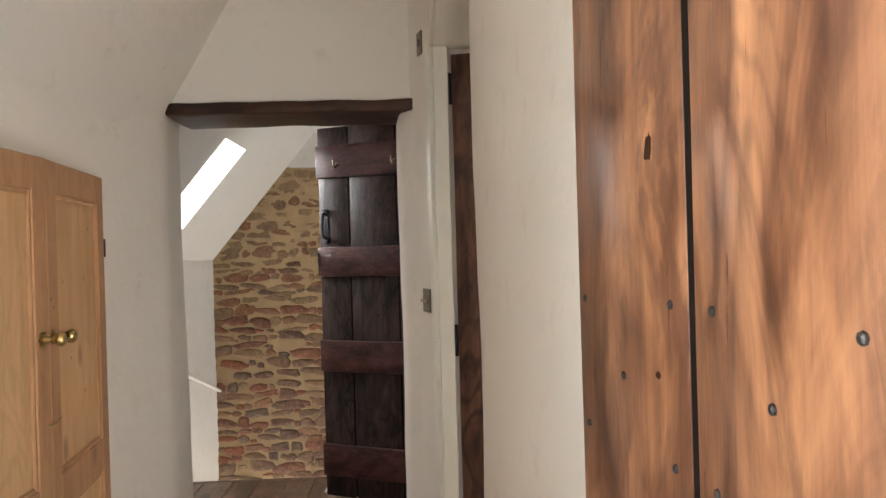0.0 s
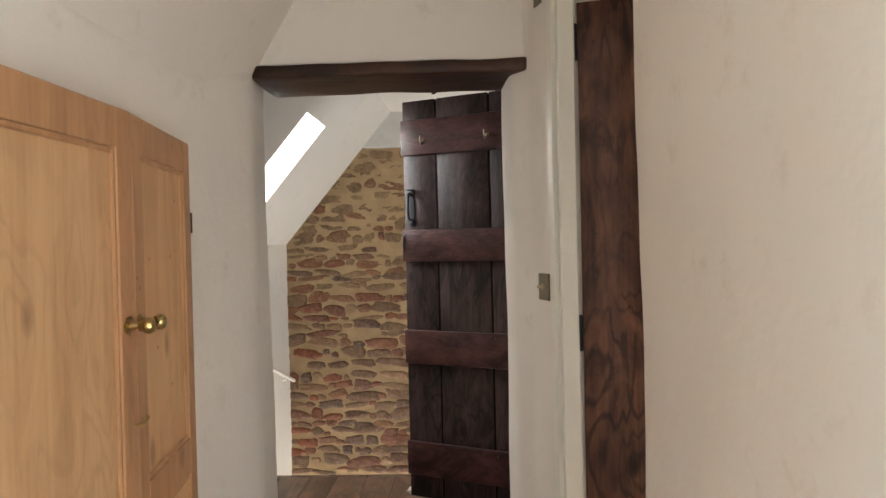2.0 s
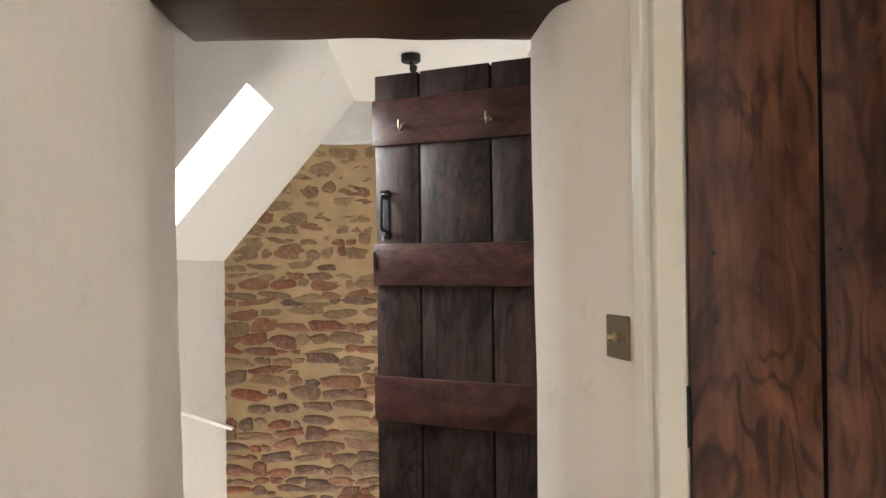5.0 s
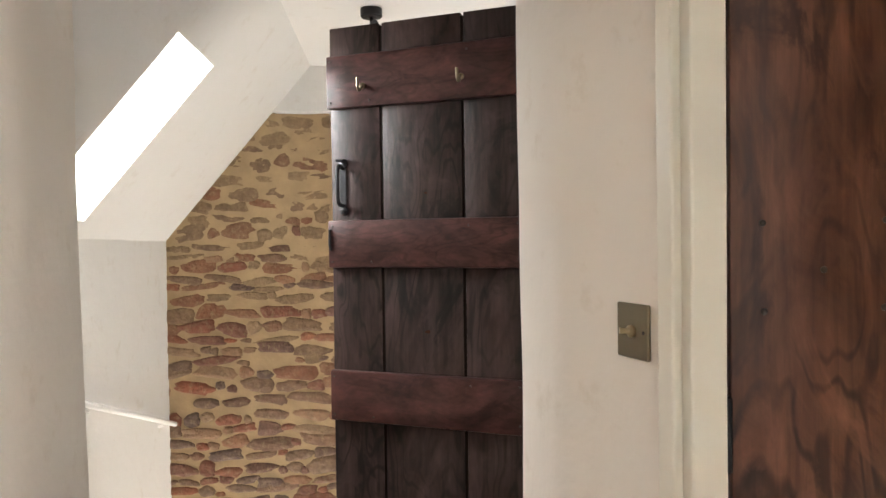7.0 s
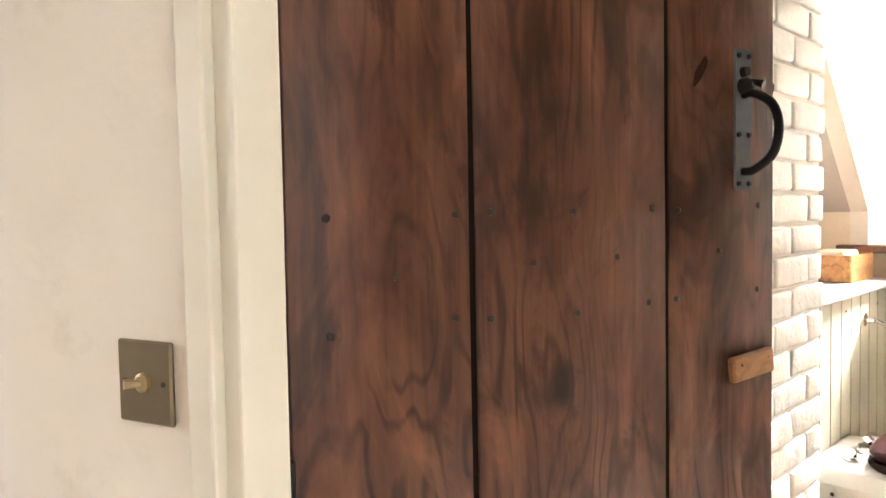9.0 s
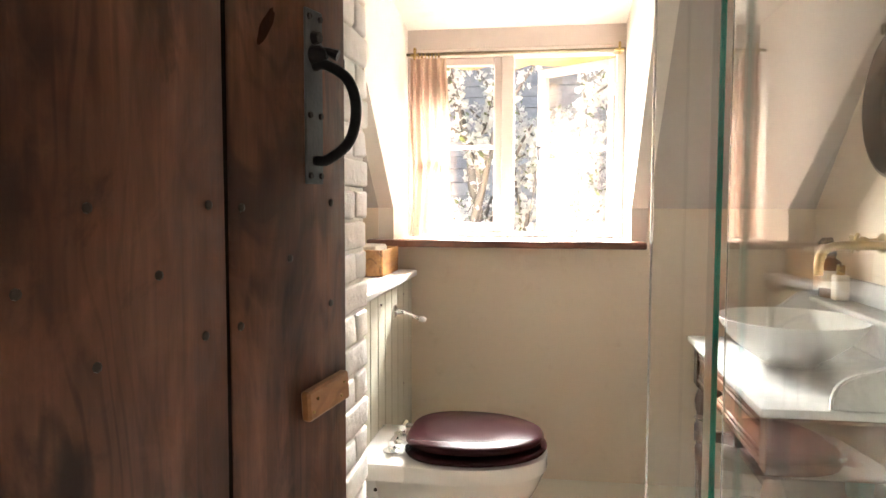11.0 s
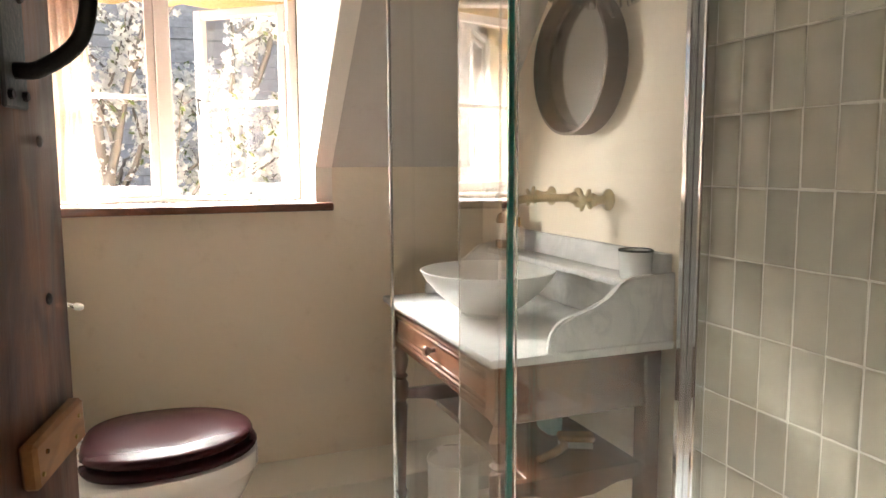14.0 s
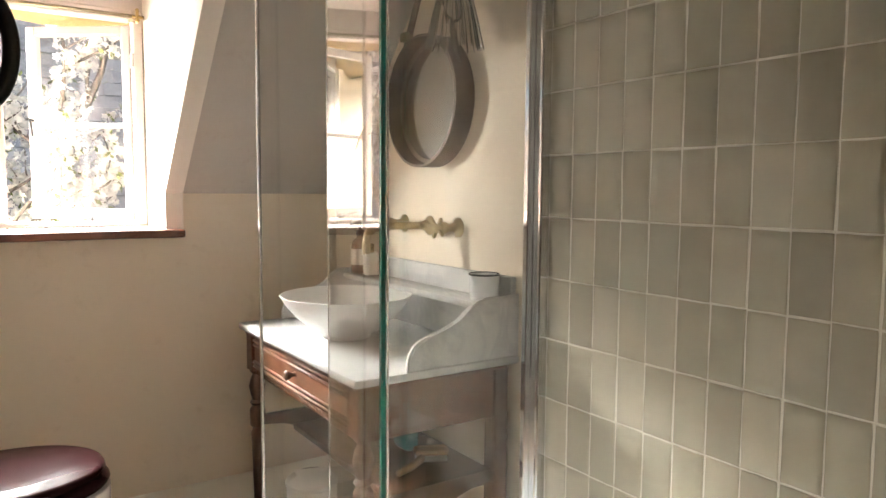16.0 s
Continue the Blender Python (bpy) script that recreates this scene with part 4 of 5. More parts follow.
def light(m, w, h, parent, name):
    """A glazed light in its own plane: local x across, z up, y outward."""
    s = bmesh.new()
    t = 0.034
    for b in ((0, t, 0, h), (w - t, w, 0, h), (t, w - t, 0, t + 0.006), (t, w - t, h - t, h)):
        box(b[0], b[1], 0.0, 0.034, b[2], b[3], 0.004, 1, s, m)
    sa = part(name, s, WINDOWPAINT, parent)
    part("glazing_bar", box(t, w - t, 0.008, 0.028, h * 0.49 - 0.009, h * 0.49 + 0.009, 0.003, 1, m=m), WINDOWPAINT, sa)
    for z0, z1 in ((t + 0.006, h * 0.49 - 0.009), (h * 0.49 + 0.009, h - t)):
        p = part("pane", box(t - 0.002, w - t + 0.002, 0.016, 0.020, z0 - 0.001, z1 + 0.001, m=m), GLASS, sa)
        p.visible_shadow = False
    return sa


Y90 = Matrix.Rotation(radians(90), 4, "Z")
FLIP = Matrix(((0, 1, 0, 0), (1, 0, 0, 0), (0, 0, 1, 0), (0, 0, 0, 1)))
light(Matrix.Translation((WX + 0.005, 1.947, SY + 0.018)) @ FLIP, WY1 - 0.036 - 1.947, 0.732, win, "fixed_light")
OPEN = Matrix.Translation((WX + 0.03, WY0 + 0.04, SY + 0.020)) @ Matrix.Rotation(radians(-38), 4, "Z") @ FLIP
sash = light(OPEN, 0.405, 0.72, win, "casement")
part("catch", tube([(0.385, -0.002, 0.37), (0.385, -0.02, 0.375), (0.375, -0.03, 0.34), (0.37, -0.032, 0.31)], 0.005, 8, None, OPEN), IRON, sash)
part("stay", tube([(WX + 0.02, 1.63, SY + 0.03), tuple(OPEN @ Vector((0.30, -0.006, 0.02)))], 0.004, 8), IRON, win)
part("stay_pin", lathe([(0.006, 0), (0.004, 0.02)], (WX + 0.02, 1.63, SY + 0.018), 10), IRON, win)
for z in (1.42, 1.87):
    part("hinge", box(WX - 0.014, WX + 0.02, WY0 + 0.033, WY0 + 0.043, z - 0.025, z + 0.025, 0.002, 1), WINDOWPAINT, win)
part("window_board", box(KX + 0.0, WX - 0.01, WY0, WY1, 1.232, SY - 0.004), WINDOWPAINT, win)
part("window_sill", rough_box(KX - 0.055, KX + 0.06, 1.392, 2.44, 1.236, 1.264, 0.1, 0.002, 4, 0.006), SILLWOOD, win, "dark mahogany sill board")

# curtain and rod
rod = thing("curtain_rod", (3.33, 1.9, 2.0), "slim bronze curtain rod with small brackets", "curtain rod")
part("rod", tube([(3.335, 1.455, 2.012), (3.335, 2.335, 2.012)], 0.0065, 10), BRONZE, rod, smooth=True)
for y in (1.478, 2.30):
    part("bracket", box(3.325, 3.345, y - 0.005, y + 0.005, 1.99, 2.04, 0.002, 1), BRASS, rod)
    part("bracket_arm", box(3.325, WX - 0.01, y - 0.018, y + 0.018, 2.006, 2.014, 0.002, 1), BRASS, rod)
for k in range(7):
    part("ring", lathe([(0.009, -0.002), (0.0125, -0.002), (0.0125, 0.002), (0.009, 0.002), (0.009, -0.002)], segs=14, cap=False,
                       m=Matrix.Translation((3.335, 2.20 + 0.014 * k, 2.008)) @ pose(0, 0, 0, 90)), BRASS, rod)
bm = bmesh.new()
rows, cols = 22, 60
grid = []
for j in range(rows + 1):
    t = j / rows
    line = []
    for i in range(cols + 1):
        s = i / cols
        w = 0.150 + 0.035 * t
        y = 2.318 - w * s + 0.012 * math.sin(7 * t + 3 * s) * t
        x = 3.33 + (0.014 + 0.010 * t) * math.sin(s * 2 * math.pi * 4.6 + 0.9 * t) + 0.006 * math.sin(11 * s + 4 * t)
        line.append(bm.verts.new((x, y, 1.995 - 0.725 * t + 0.006 * math.sin(20 * s) * t)))
    grid.append(line)
for j in range(rows):
    for i in range(cols):
        bm.faces.new((grid[j][i], grid[j][i + 1], grid[j + 1][i + 1], grid[j + 1][i]))
solid("curtain", bm, CURTAIN, "sheer peach linen curtain drawn to one side", "curtain", smooth=True)

# boxing with shelf, flush lever and box
bx = thing("cistern_boxing", (2.6, 2.4, BF), "sage painted tongue-and-groove cistern boxing", "boxing")
_x = 2.17
while _x < KX - 0.01:
    _e = min(_x + 0.098, KX - 0.003)
    part("panel_board", box(_x + 0.0015, _e - 0.0015, 2.272, 2.288, BF, 1.122, 0.004, 1), PANELPAINT, bx)
    _x += 0.098
part("backing", box(2.17, KX - 0.002, 2.289, 2.30, BF, 1.122), PANELPAINT, bx)
part("shelf_top", rough_box(2.175, KX - 0.003, 2.250, 2.60, 1.122, 1.146, 0.2, 0.001, 3, 0.006), SHELFPAINT, bx, "pale painted shelf")
for x, z in ((2.30, 1.08), (2.95, 1.07), (2.30, 0.80), (2.95, 0.74), (2.60, 1.08), (2.30, 0.45)):
    part("screw", lathe([(0.005, 0), (0.004, 0.003)], segs=10, m=pose(x, 2.272, z, 90)), CHROME, bx)
fl = part("lever_rose", lathe([(0.022, 0), (0.022, 0.004), (0.012, 0.010), (0.009, 0.03)], segs=20, m=pose(2.80, 2.272, 1.03, 90)), CHROME, bx, "chrome flush lever", smooth=40)
part("lever", tube([(2.80, 2.245, 1.03), (2.80, 2.232, 1.028), (2.79, 2.205, 1.018), (2.785, 2.18, 1.008)], [0.006, 0.007, 0.006, 0.0075], 10), CHROME, fl, smooth=True)
part("lever_tip", lathe([(0.004, 0), (0.010, 0.006), (0.010, 0.02), (0.005, 0.028)], segs=14, m=pose(2.785, 2.185, 1.01, 100)), CERAMIC, fl, "white ceramic tip", smooth=True)
tb = thing("wooden_box", (2.91, 2.405, 1.146), "small acacia wooden box holding paper on the shelf", "box")
bm = bmesh.new()
for b in ((2.81, 3.07, 2.315, 2.327), (2.81, 3.07, 2.473, 2.485), (2.81, 2.824, 2.327, 2.473), (3.056, 3.07, 2.327, 2.473)):
    box(*b, 1.147, 1.240, 0.004, 2, bm)
part("sides", bm, BOXWOOD, tb)
part("base", box(2.824, 3.056, 2.327, 2.473, 1.147, 1.155), BOXWOOD, tb)
part("paper", rough_box(2.84, 3.01, 2.345, 2.455, 1.155, 1.252, 0.05, 0.004, 12, 0.01), LABEL, tb, "white folded paper")

# ---- toilet ----
TX, TZ = 2.44, BF
tl = thing("toilet", (TX, 2.0, BF), "white back-to-wall toilet with oxblood lacquered seat", "toilet")


def oval(yc, ry_f, ry_b, rx, n=40, flat=0.0):
    """Plan outline pointing to -y, blunter at the back."""
    out = []
    for k in range(n):
        a = 2 * math.pi * k / n
        c, s = math.cos(a), math.sin(a)
        ry = ry_f if s < 0 else ry_b
        px = rx * math.copysign(abs(c) ** (0.92 if s < 0 else 0.62), c)
        out.append((TX + px, yc + ry * math.copysign(abs(s) ** (1.0 if s < 0 else 0.75), s)))
    return out


def loft(levels, bm=None):
    own = bm or bmesh.new()
    rings = [[own.verts.new((x, y, z)) for x, y in ring] for ring, z in levels]
    n = len(rings[0])
    for a, b in zip(rings, rings[1:]):
        for k in range(n):
            own.faces.new((a[k], a[(k + 1) % n], b[(k + 1) % n], b[k]))
    own.faces.new(rings[0])
    own.faces.new(rings[-1])
    return own


part("pan", loft([(oval(2.07, 0.17, 0.19, 0.105), BF), (oval(2.07, 0.165, 0.19, 0.10), BF + 0.10), (oval(2.06, 0.19, 0.20, 0.115), BF + 0.20),
                  (oval(2.04, 0.235, 0.22, 0.15), BF + 0.29), (oval(2.02, 0.255, 0.24, 0.172), BF + 0.36), (oval(2.01, 0.262, 0.25, 0.18), BF + 0.40),
                  (oval(2.01, 0.268, 0.25, 0.186), BF + 0.408), (oval(2.01, 0.268, 0.25, 0.186), BF + 0.448), (oval(2.01, 0.262, 0.245, 0.180), BF + 0.452)]),
     CERAMIC, tl, smooth=50)
part("rear_shelf", rough_box(TX - 0.178, TX + 0.178, 2.12, 2.271, BF + 0.40, BF + 0.453, 0.1, 0.0, 1, 0.012), CERAMIC, tl, smooth=40)
part("rear_body", rough_box(TX - 0.13, TX + 0.13, 2.08, 2.271, BF, BF + 0.41, 0.1, 0.0, 1, 0.02), CERAMIC, tl, smooth=40)
part("fixing_bolt", lathe([(0.006, 0), (0.005, 0.003)], segs=10, m=pose(TX - 0.13, 2.22, BF + 0.36, 0, -90)), NAIL, tl)


def lacquer(z0, z1, rf, rb, rx, bev):
    return loft([(oval(1.975, rf - bev, rb - bev, rx - bev), z0), (oval(1.975, rf - bev * 0.3, rb - bev * 0.3, rx - bev * 0.3), z0 + bev * 0.35), (oval(1.975, rf, rb, rx), (z0 + z1) / 2),
                 (oval(1.975, rf - bev * 0.3, rb - bev * 0.3, rx - bev * 0.3), z1 - bev * 0.4), (oval(1.975, rf - bev, rb - bev, rx - bev), z1 - bev * 0.08), (oval(1.975, rf * 0.5, rb * 0.5, rx * 0.5), z1)])


st = part("seat", lacquer(BF + 0.456, BF + 0.478, 0.232, 0.175, 0.190, 0.012), SEATMAT, tl, "dark oxblood lacquered seat", smooth=60)
ldd = part("lid", lacquer(BF + 0.482, BF + 0.508, 0.222, 0.172, 0.184, 0.014), SEATMAT, tl, "closed oxblood lacquered lid", smooth=60)
for sx in (-0.075, 0.075):
    h = part("hinge", lathe([(0.026, 0), (0.026, 0.004), (0.012, 0.008), (0.010, 0.026)], (TX + sx, 2.185, BF + 0.453), 20), CHROME, tl, "chrome seat hinge", smooth=40)
    part("hinge_barrel", tube([(TX + sx - 0.025, 2.180, BF + 0.482), (TX + sx + 0.025, 2.180, BF + 0.482)], 0.010, 12), CHROME, h, smooth=40)
    part("hinge_arm", tube([(TX + sx, 2.18, BF + 0.482), (TX + sx, 2.13, BF + 0.480)], 0.008, 10), CHROME, h)

# ---- washstand ----
A0, A1, B0, B1, ZT = 1.99, 2.845, BASE, 1.287, 0.968
ws = thing("washstand", (2.42, 1.05, BF), "antique mahogany washstand with turned legs and drawer", "washstand")
bm = bmesh.new()
for b in ((A0 + 0.05, A1 - 0.05, B1 - 0.055, B1 - 0.035), (A0 + 0.05, A1 - 0.05, B0 + 0.025, B0 + 0.04)):
    box(*b, ZT - 0.163, ZT - 0.024, 0.002, 1, bm)
for x in (A0 + 0.03, A1 - 0.05):
    box(x, x + 0.02, B0 + 0.05, B1 - 0.06, ZT - 0.163, ZT - 0.024, 0.002, 1, bm)
part("apron", bm, STANDWOOD, ws)
dr = part("drawer_front", box(A0 + 0.085, A1 - 0.085, B1 - 0.036, B1 - 0.024, ZT - 0.135, ZT - 0.040, 0.003, 1), STANDWOOD, ws)
for z in (ZT - 0.131, ZT - 0.117, ZT - 0.062, ZT - 0.048):
    part("bead", tube([(A0 + 0.085, B1 - 0.0235, z), (A1 - 0.085, B1 - 0.0235, z)], 0.0052, 8), STANDWOOD, dr, smooth=True)
for k in range(34):
    xk = A0 + 0.08 + (A1 - A0 - 0.16) * (k + 0.5) / 34
    part("scallop", lathe([(0.011, 0), (0.009, 0.006), (0.003, 0.009)], segs=10, m=pose(xk, B1 - 0.036, ZT - 0.152, -90)), STANDWOOD, ws)
part("top_moulding", box(A0 + 0.03, A1 - 0.03, B1 - 0.032, B1 - 0.012, ZT - 0.034, ZT - 0.0225, 0.004, 2), STANDWOOD, ws)
part("side_moulding", box(A0 + 0.014, A0 + 0.034, B0 + 0.03, B1 - 0.032, ZT - 0.034, ZT - 0.0225, 0.004, 2), STANDWOOD, ws)
part("knob", lathe([(0.009, 0), (0.006, 0.010), (0.013, 0.020), (0.015, 0.027), (0.010, 0.033)], segs=18, m=pose(2.42, B1 - 0.024, 0.885, 90) @ pose(0, 0, 0, 180)), LEGWOOD, dr, smooth=40)
LEGPROF = [(0.020, 0.0), (0.014, 0.02), (0.012, 0.05), (0.020, 0.07), (0.013, 0.085), (0.014, 0.10), (0.018, 0.28), (0.021, 0.345), (0.022, 0.365), (0.015, 0.38), (0.024, 0.39),
           (0.025, 0.44), (0.016, 0.455), (0.024, 0.465), (0.016, 0.475), (0.022, 0.495), (0.026, 0.52), (0.020, 0.545), (0.014, 0.56), (0.022, 0.568), (0.022, 0.573)]
for x in (A0 + 0.045, A1 - 0.045):
    for y in (B0 + 0.045, B1 - 0.045):
        if y < 1.0:
            part("leg", box(x - 0.024, x + 0.024, y - 0.022, y + 0.022, BF + 0.001, ZT - 0.024, 0.003, 1), LEGWOOD, ws, "plain square rear leg")
            continue
        lg = part("leg", lathe(LEGPROF, (x, y, BF + 0.001), 20), LEGWOOD, ws, "turned leg", smooth=50)
        part("leg_block", box(x - 0.025, x + 0.025, y - 0.025, y + 0.025, BF + 0.574, ZT - 0.024, 0.002, 1), LEGWOOD, lg)
for x in (A0 + 0.045, A1 - 0.045):
    bm = bmesh.new()
    out = [(B0 + 0.06, 0.66), (B1 - 0.06, 0.66), (B1 - 0.06, 0.63), (B1 - 0.13, 0.622), (B1 - 0.19, 0.600), (B0 + 0.2, 0.60), (B0 + 0.13, 0.622), (B0 + 0.06, 0.63)]
    lo = [bm.verts.new((x - 0.010, y, z)) for y, z in out]
    hi = [bm.verts.new((x + 0.010, y, z)) for y, z in out]
    bm.faces.new(lo)
    bm.faces.new(hi)
    for i in range(len(out)):
        bm.faces.new((lo[i], lo[(i + 1) % len(out)], hi[(i + 1) % len(out)], hi[i]))
    part("side_stretcher", bm, LEGWOOD, ws)
part("lower_shelf", box(A0 + 0.072, A1 - 0.072, B0 + 0.004, B0 + 0.33, 0.600, 0.620, 0.003, 1), STANDWOOD, ws)
part("marble_top", rough_box(A0, A1, B0 + 0.003, B1, ZT - 0.022, ZT, 0.3, 0.0, 1, 0.007), MARBLE, ws, "veined white marble top", smooth=40)
part("splashback", box(A0 + 0.02, A1 - 0.02, B0 + 0.002, B0 + 0.02, ZT, 1.175, 0.003, 1), MARBLE, ws, "veined marble splashback")
part("splash_shelf", rough_box(A0 + 0.02, A1 - 0.02, B0 + 0.02, B0 + 0.115, 1.094, 1.112, 0.3, 0.0, 1, 0.006), MARBLE, ws, "narrow marble shelf", smooth=40)


def scroll(x0, x1):
    # flat top, hollow sweep, then a rounded nose
    out = [(B0 + 0.003, ZT), (B0 + 0.343, ZT), (B0 + 0.343, ZT + 0.022), (B0 + 0.337, ZT + 0.042), (B0 + 0.326, ZT + 0.058), (B0 + 0.310, ZT + 0.070), (B0 + 0.288, ZT + 0.079),
           (B0 + 0.260, ZT + 0.085), (B0 + 0.232, ZT + 0.091), (B0 + 0.210, ZT + 0.100), (B0 + 0.190, ZT + 0.114), (B0 + 0.172, ZT + 0.130), (B0 + 0.155, ZT + 0.145),
           (B0 + 0.138, ZT + 0.155), (B0 + 0.118, ZT + 0.160), (B0 + 0.003, ZT + 0.163)]
    bm = bmesh.new()
    lo = [bm.verts.new((x0, y, z)) for y, z in out]
    hi = [bm.verts.new((x1, y, z)) for y, z in out]
    bm.faces.new(lo)
    bm.faces.new(hi)
    for i in range(len(out)):
        bm.faces.new((lo[i], lo[(i + 1) % len(out)], hi[(i + 1) % len(out)], hi[i]))
    bmesh.ops.bevel(bm, geom=[e for e in bm.edges if abs(e.verts[0].co.x - e.verts[1].co.x) < 1e-6], offset=0.004, segments=2, affect="EDGES")
    return bm


for x0 in (A0 + 0.004, A1 - 0.022):
    part("side_scroll", scroll(x0, x0 + 0.018), MARBLE, ws, "scrolled marble side piece", smooth=40)

# vessel basin
bs = thing("basin", (2.43, 1.07, ZT), "white round vessel basin on the marble top", "basin")
PRO = [(0.0698, 0.0), (0.0757, 0.0035), (0.0737, 0.0104), (0.1018, 0.0261), (0.1455, 0.0609), (0.1794, 0.1001), (0.1921, 0.1218), (0.1955, 0.1257), (0.193, 0.1279), (0.1862, 0.1244), (0.1707, 0.1001), (0.1358, 0.0609), (0.0641, 0.0313), (0.0436, 0.0191), (0.0116, 0.0165)]
part("bowl", lathe(PRO, (2.455, 1.085, ZT), 64), BASIN, bs, smooth=50)
part("waste", lathe([(0.021, 0), (0.021, 0.003), (0.012, 0.006)], (2.455, 1.085, ZT + 0.017), 20), CHROME, bs)

# wall taps
tp = thing("wall_tap", (2.43, BASE, 1.3), "antique brass wall-mounted tap with cross handles", "tap")
for x in (2.285, 2.595):
    hs = part("valve", lathe([(0.030, 0), (0.030, 0.004), (0.020, 0.010), (0.014, 0.016), (0.014, 0.040), (0.019, 0.046), (0.019, 0.056), (0.012, 0.062), (0.012, 0.074)], segs=20, m=pose(x, BASE, 1.293, 90) @ pose(0, 0, 0, 180)), ANTIQUE, tp, smooth=40)
    cr = part("cross_handle", lathe([(0.012, 0.060), (0.014, 0.066), (0.014, 0.082), (0.007, 0.088)], segs=16, m=pose(x, BASE, 1.293, 90) @ pose(0, 0, 0, 180)), ANTIQUE, hs, smooth=40)
    for a in (35, 125, 215, 305):
        c, s = math.cos(radians(a)), math.sin(radians(a))
        part("cross_arm", tube([(x + 0.008 * c, BASE + 0.074, 1.293 + 0.008 * s), (x + 0.030 * c, BASE + 0.074, 1.293 + 0.030 * s), (x + 0.036 * c, BASE + 0.074, 1.293 + 0.036 * s)], [0.005, 0.0065, 0.004], 8), ANTIQUE, cr, smooth=True)
part("spout_rose", lathe([(0.030, 0), (0.030, 0.004), (0.018, 0.012), (0.014, 0.03)], segs=20, m=pose(2.44, BASE, 1.293, 90) @ pose(0, 0, 0, 180)), ANTIQUE, tp, smooth=40)
part("spout", tube(curved([(2.44, BASE + 0.02, 1.293), (2.44, BASE + 0.14, 1.294), (2.44, BASE + 0.19, 1.290), (2.44, BASE + 0.215, 1.273), (2.44, BASE + 0.222, 1.243), (2.44, BASE + 0.222, 1.213)]), 0.0122, 14), ANTIQUE, tp, smooth=True)
part("bridge", tube([(2.285, BASE + 0.035, 1.293), (2.595, BASE + 0.035, 1.293)], 0.010, 12), ANTIQUE, tp, smooth=True)

# mirror on a strap
mr = thing("round_mirror", (2.45, BASE, 1.68), "round mirror in a deep walnut band hung by strap", "mirror")
MM = pose(2.402, BASE, 1.668, 90) @ pose(0, 0, 0, 180)
part("glass_face", lathe([(0.172, 0.018), (0.001, 0.0181)], segs=64, m=MM), MIRROR, mr)
part("band", lathe([(0.172, 0.002), (0.196, 0.002), (0.197, 0.066), (0.194, 0.068), (0.189, 0.068), (0.188, 0.064), (0.186, 0.022), (0.172, 0.020), (0.172, 0.002)], segs=64, cap=False, m=MM), WALNUT, mr, "deep walnut band", smooth=40)
for sx in (-1, 1):
    part("strap", tube([(2.402 + sx * 0.165, BASE + 0.035, 1.76), (2.402 + sx * 0.10, BASE + 0.03, 1.92), (2.402 + sx * 0.01, BASE + 0.02, 2.12)], [0.012, 0.011, 0.010], 6), LEATHER, mr, "brown leather strap")
part("strap_buckle", box(2.505, 2.545, BASE + 0.02, BASE + 0.05, 1.865, 1.895, 0.004, 1), BRONZE, mr)
part("peg", lathe([(0.012, 0), (0.012, 0.04), (0.018, 0.045)], segs=16, m=pose(2.402, BASE, 2.12, 90) @ pose(0, 0, 0, 180)), BRASS, mr)

# fluted glass wall lamp
wl = thing("wall_lamp", (2.13, BASE, 1.9), "fluted clear glass wall lamp with brass fitting", "wall lamp")
bm = bmesh.new()
rings = []
for r, z in ((0.020, 1.960), (0.030, 1.945), (0.044, 1.90), (0.056, 1.85), (0.066, 1.80), (0.072, 1.772)):
    rings.append([(r, z)])
seg = 72
def flute(off):
    out = []
    for ((r, z),) in rings:
        out.append([bm.verts.new((2.13 + (r - off + 0.10 * r * math.cos(18 * 2 * math.pi * k / seg)) * math.cos(2 * math.pi * k / seg),
                                  0.925 + (r - off + 0.10 * r * math.cos(18 * 2 * math.pi * k / seg)) * math.sin(2 * math.pi * k / seg), z)) for k in range(seg)])
    return out
fo, fi = flute(0.0), flute(0.003)
for g in (fo, fi):
    for a, b in zip(g, g[1:]):
        for k in range(seg):
            bm.faces.new((a[k], a[(k + 1) % seg], b[(k + 1) % seg], b[k]))
for a, b in ((fo[0], fi[0]), (fo[-1], fi[-1])):
    for k in range(seg):
        bm.faces.new((a[k], a[(k + 1) % seg], b[(k + 1) % seg], b[k]))
part("shade", bm, LAMPGLASS, wl, "fluted clear glass shade", smooth=70)
part("lamp_holder", lathe([(0.018, 1.915), (0.018, 1.955), (0.024, 1.965), (0.024, 1.985), (0.008, 1.995)], (2.13, 0.925, 0), 20), BRASS, wl, smooth=40)
part("bulb", lathe([(0.010, 1.915), (0.014, 1.90), (0.022, 1.875), (0.020, 1.855), (0.008, 1.842)], (2.13, 0.925, 0), 16), LAMPGLASS, wl, smooth=True)
part("arm", tube([(2.13, BASE, 2.03), (2.13, BASE + 0.08, 2.035), (2.13, 0.925, 2.02), (2.13, 0.925, 1.99)], 0.007, 10), BRASS, wl, smooth=True)
part("wall_rose", lathe([(0.040, 0), (0.040, 0.008), (0.012, 0.016)], segs=24, m=pose(2.13, BASE, 2.03, 90) @ pose(0, 0, 0, 180)), BRASS, wl, smooth=40)

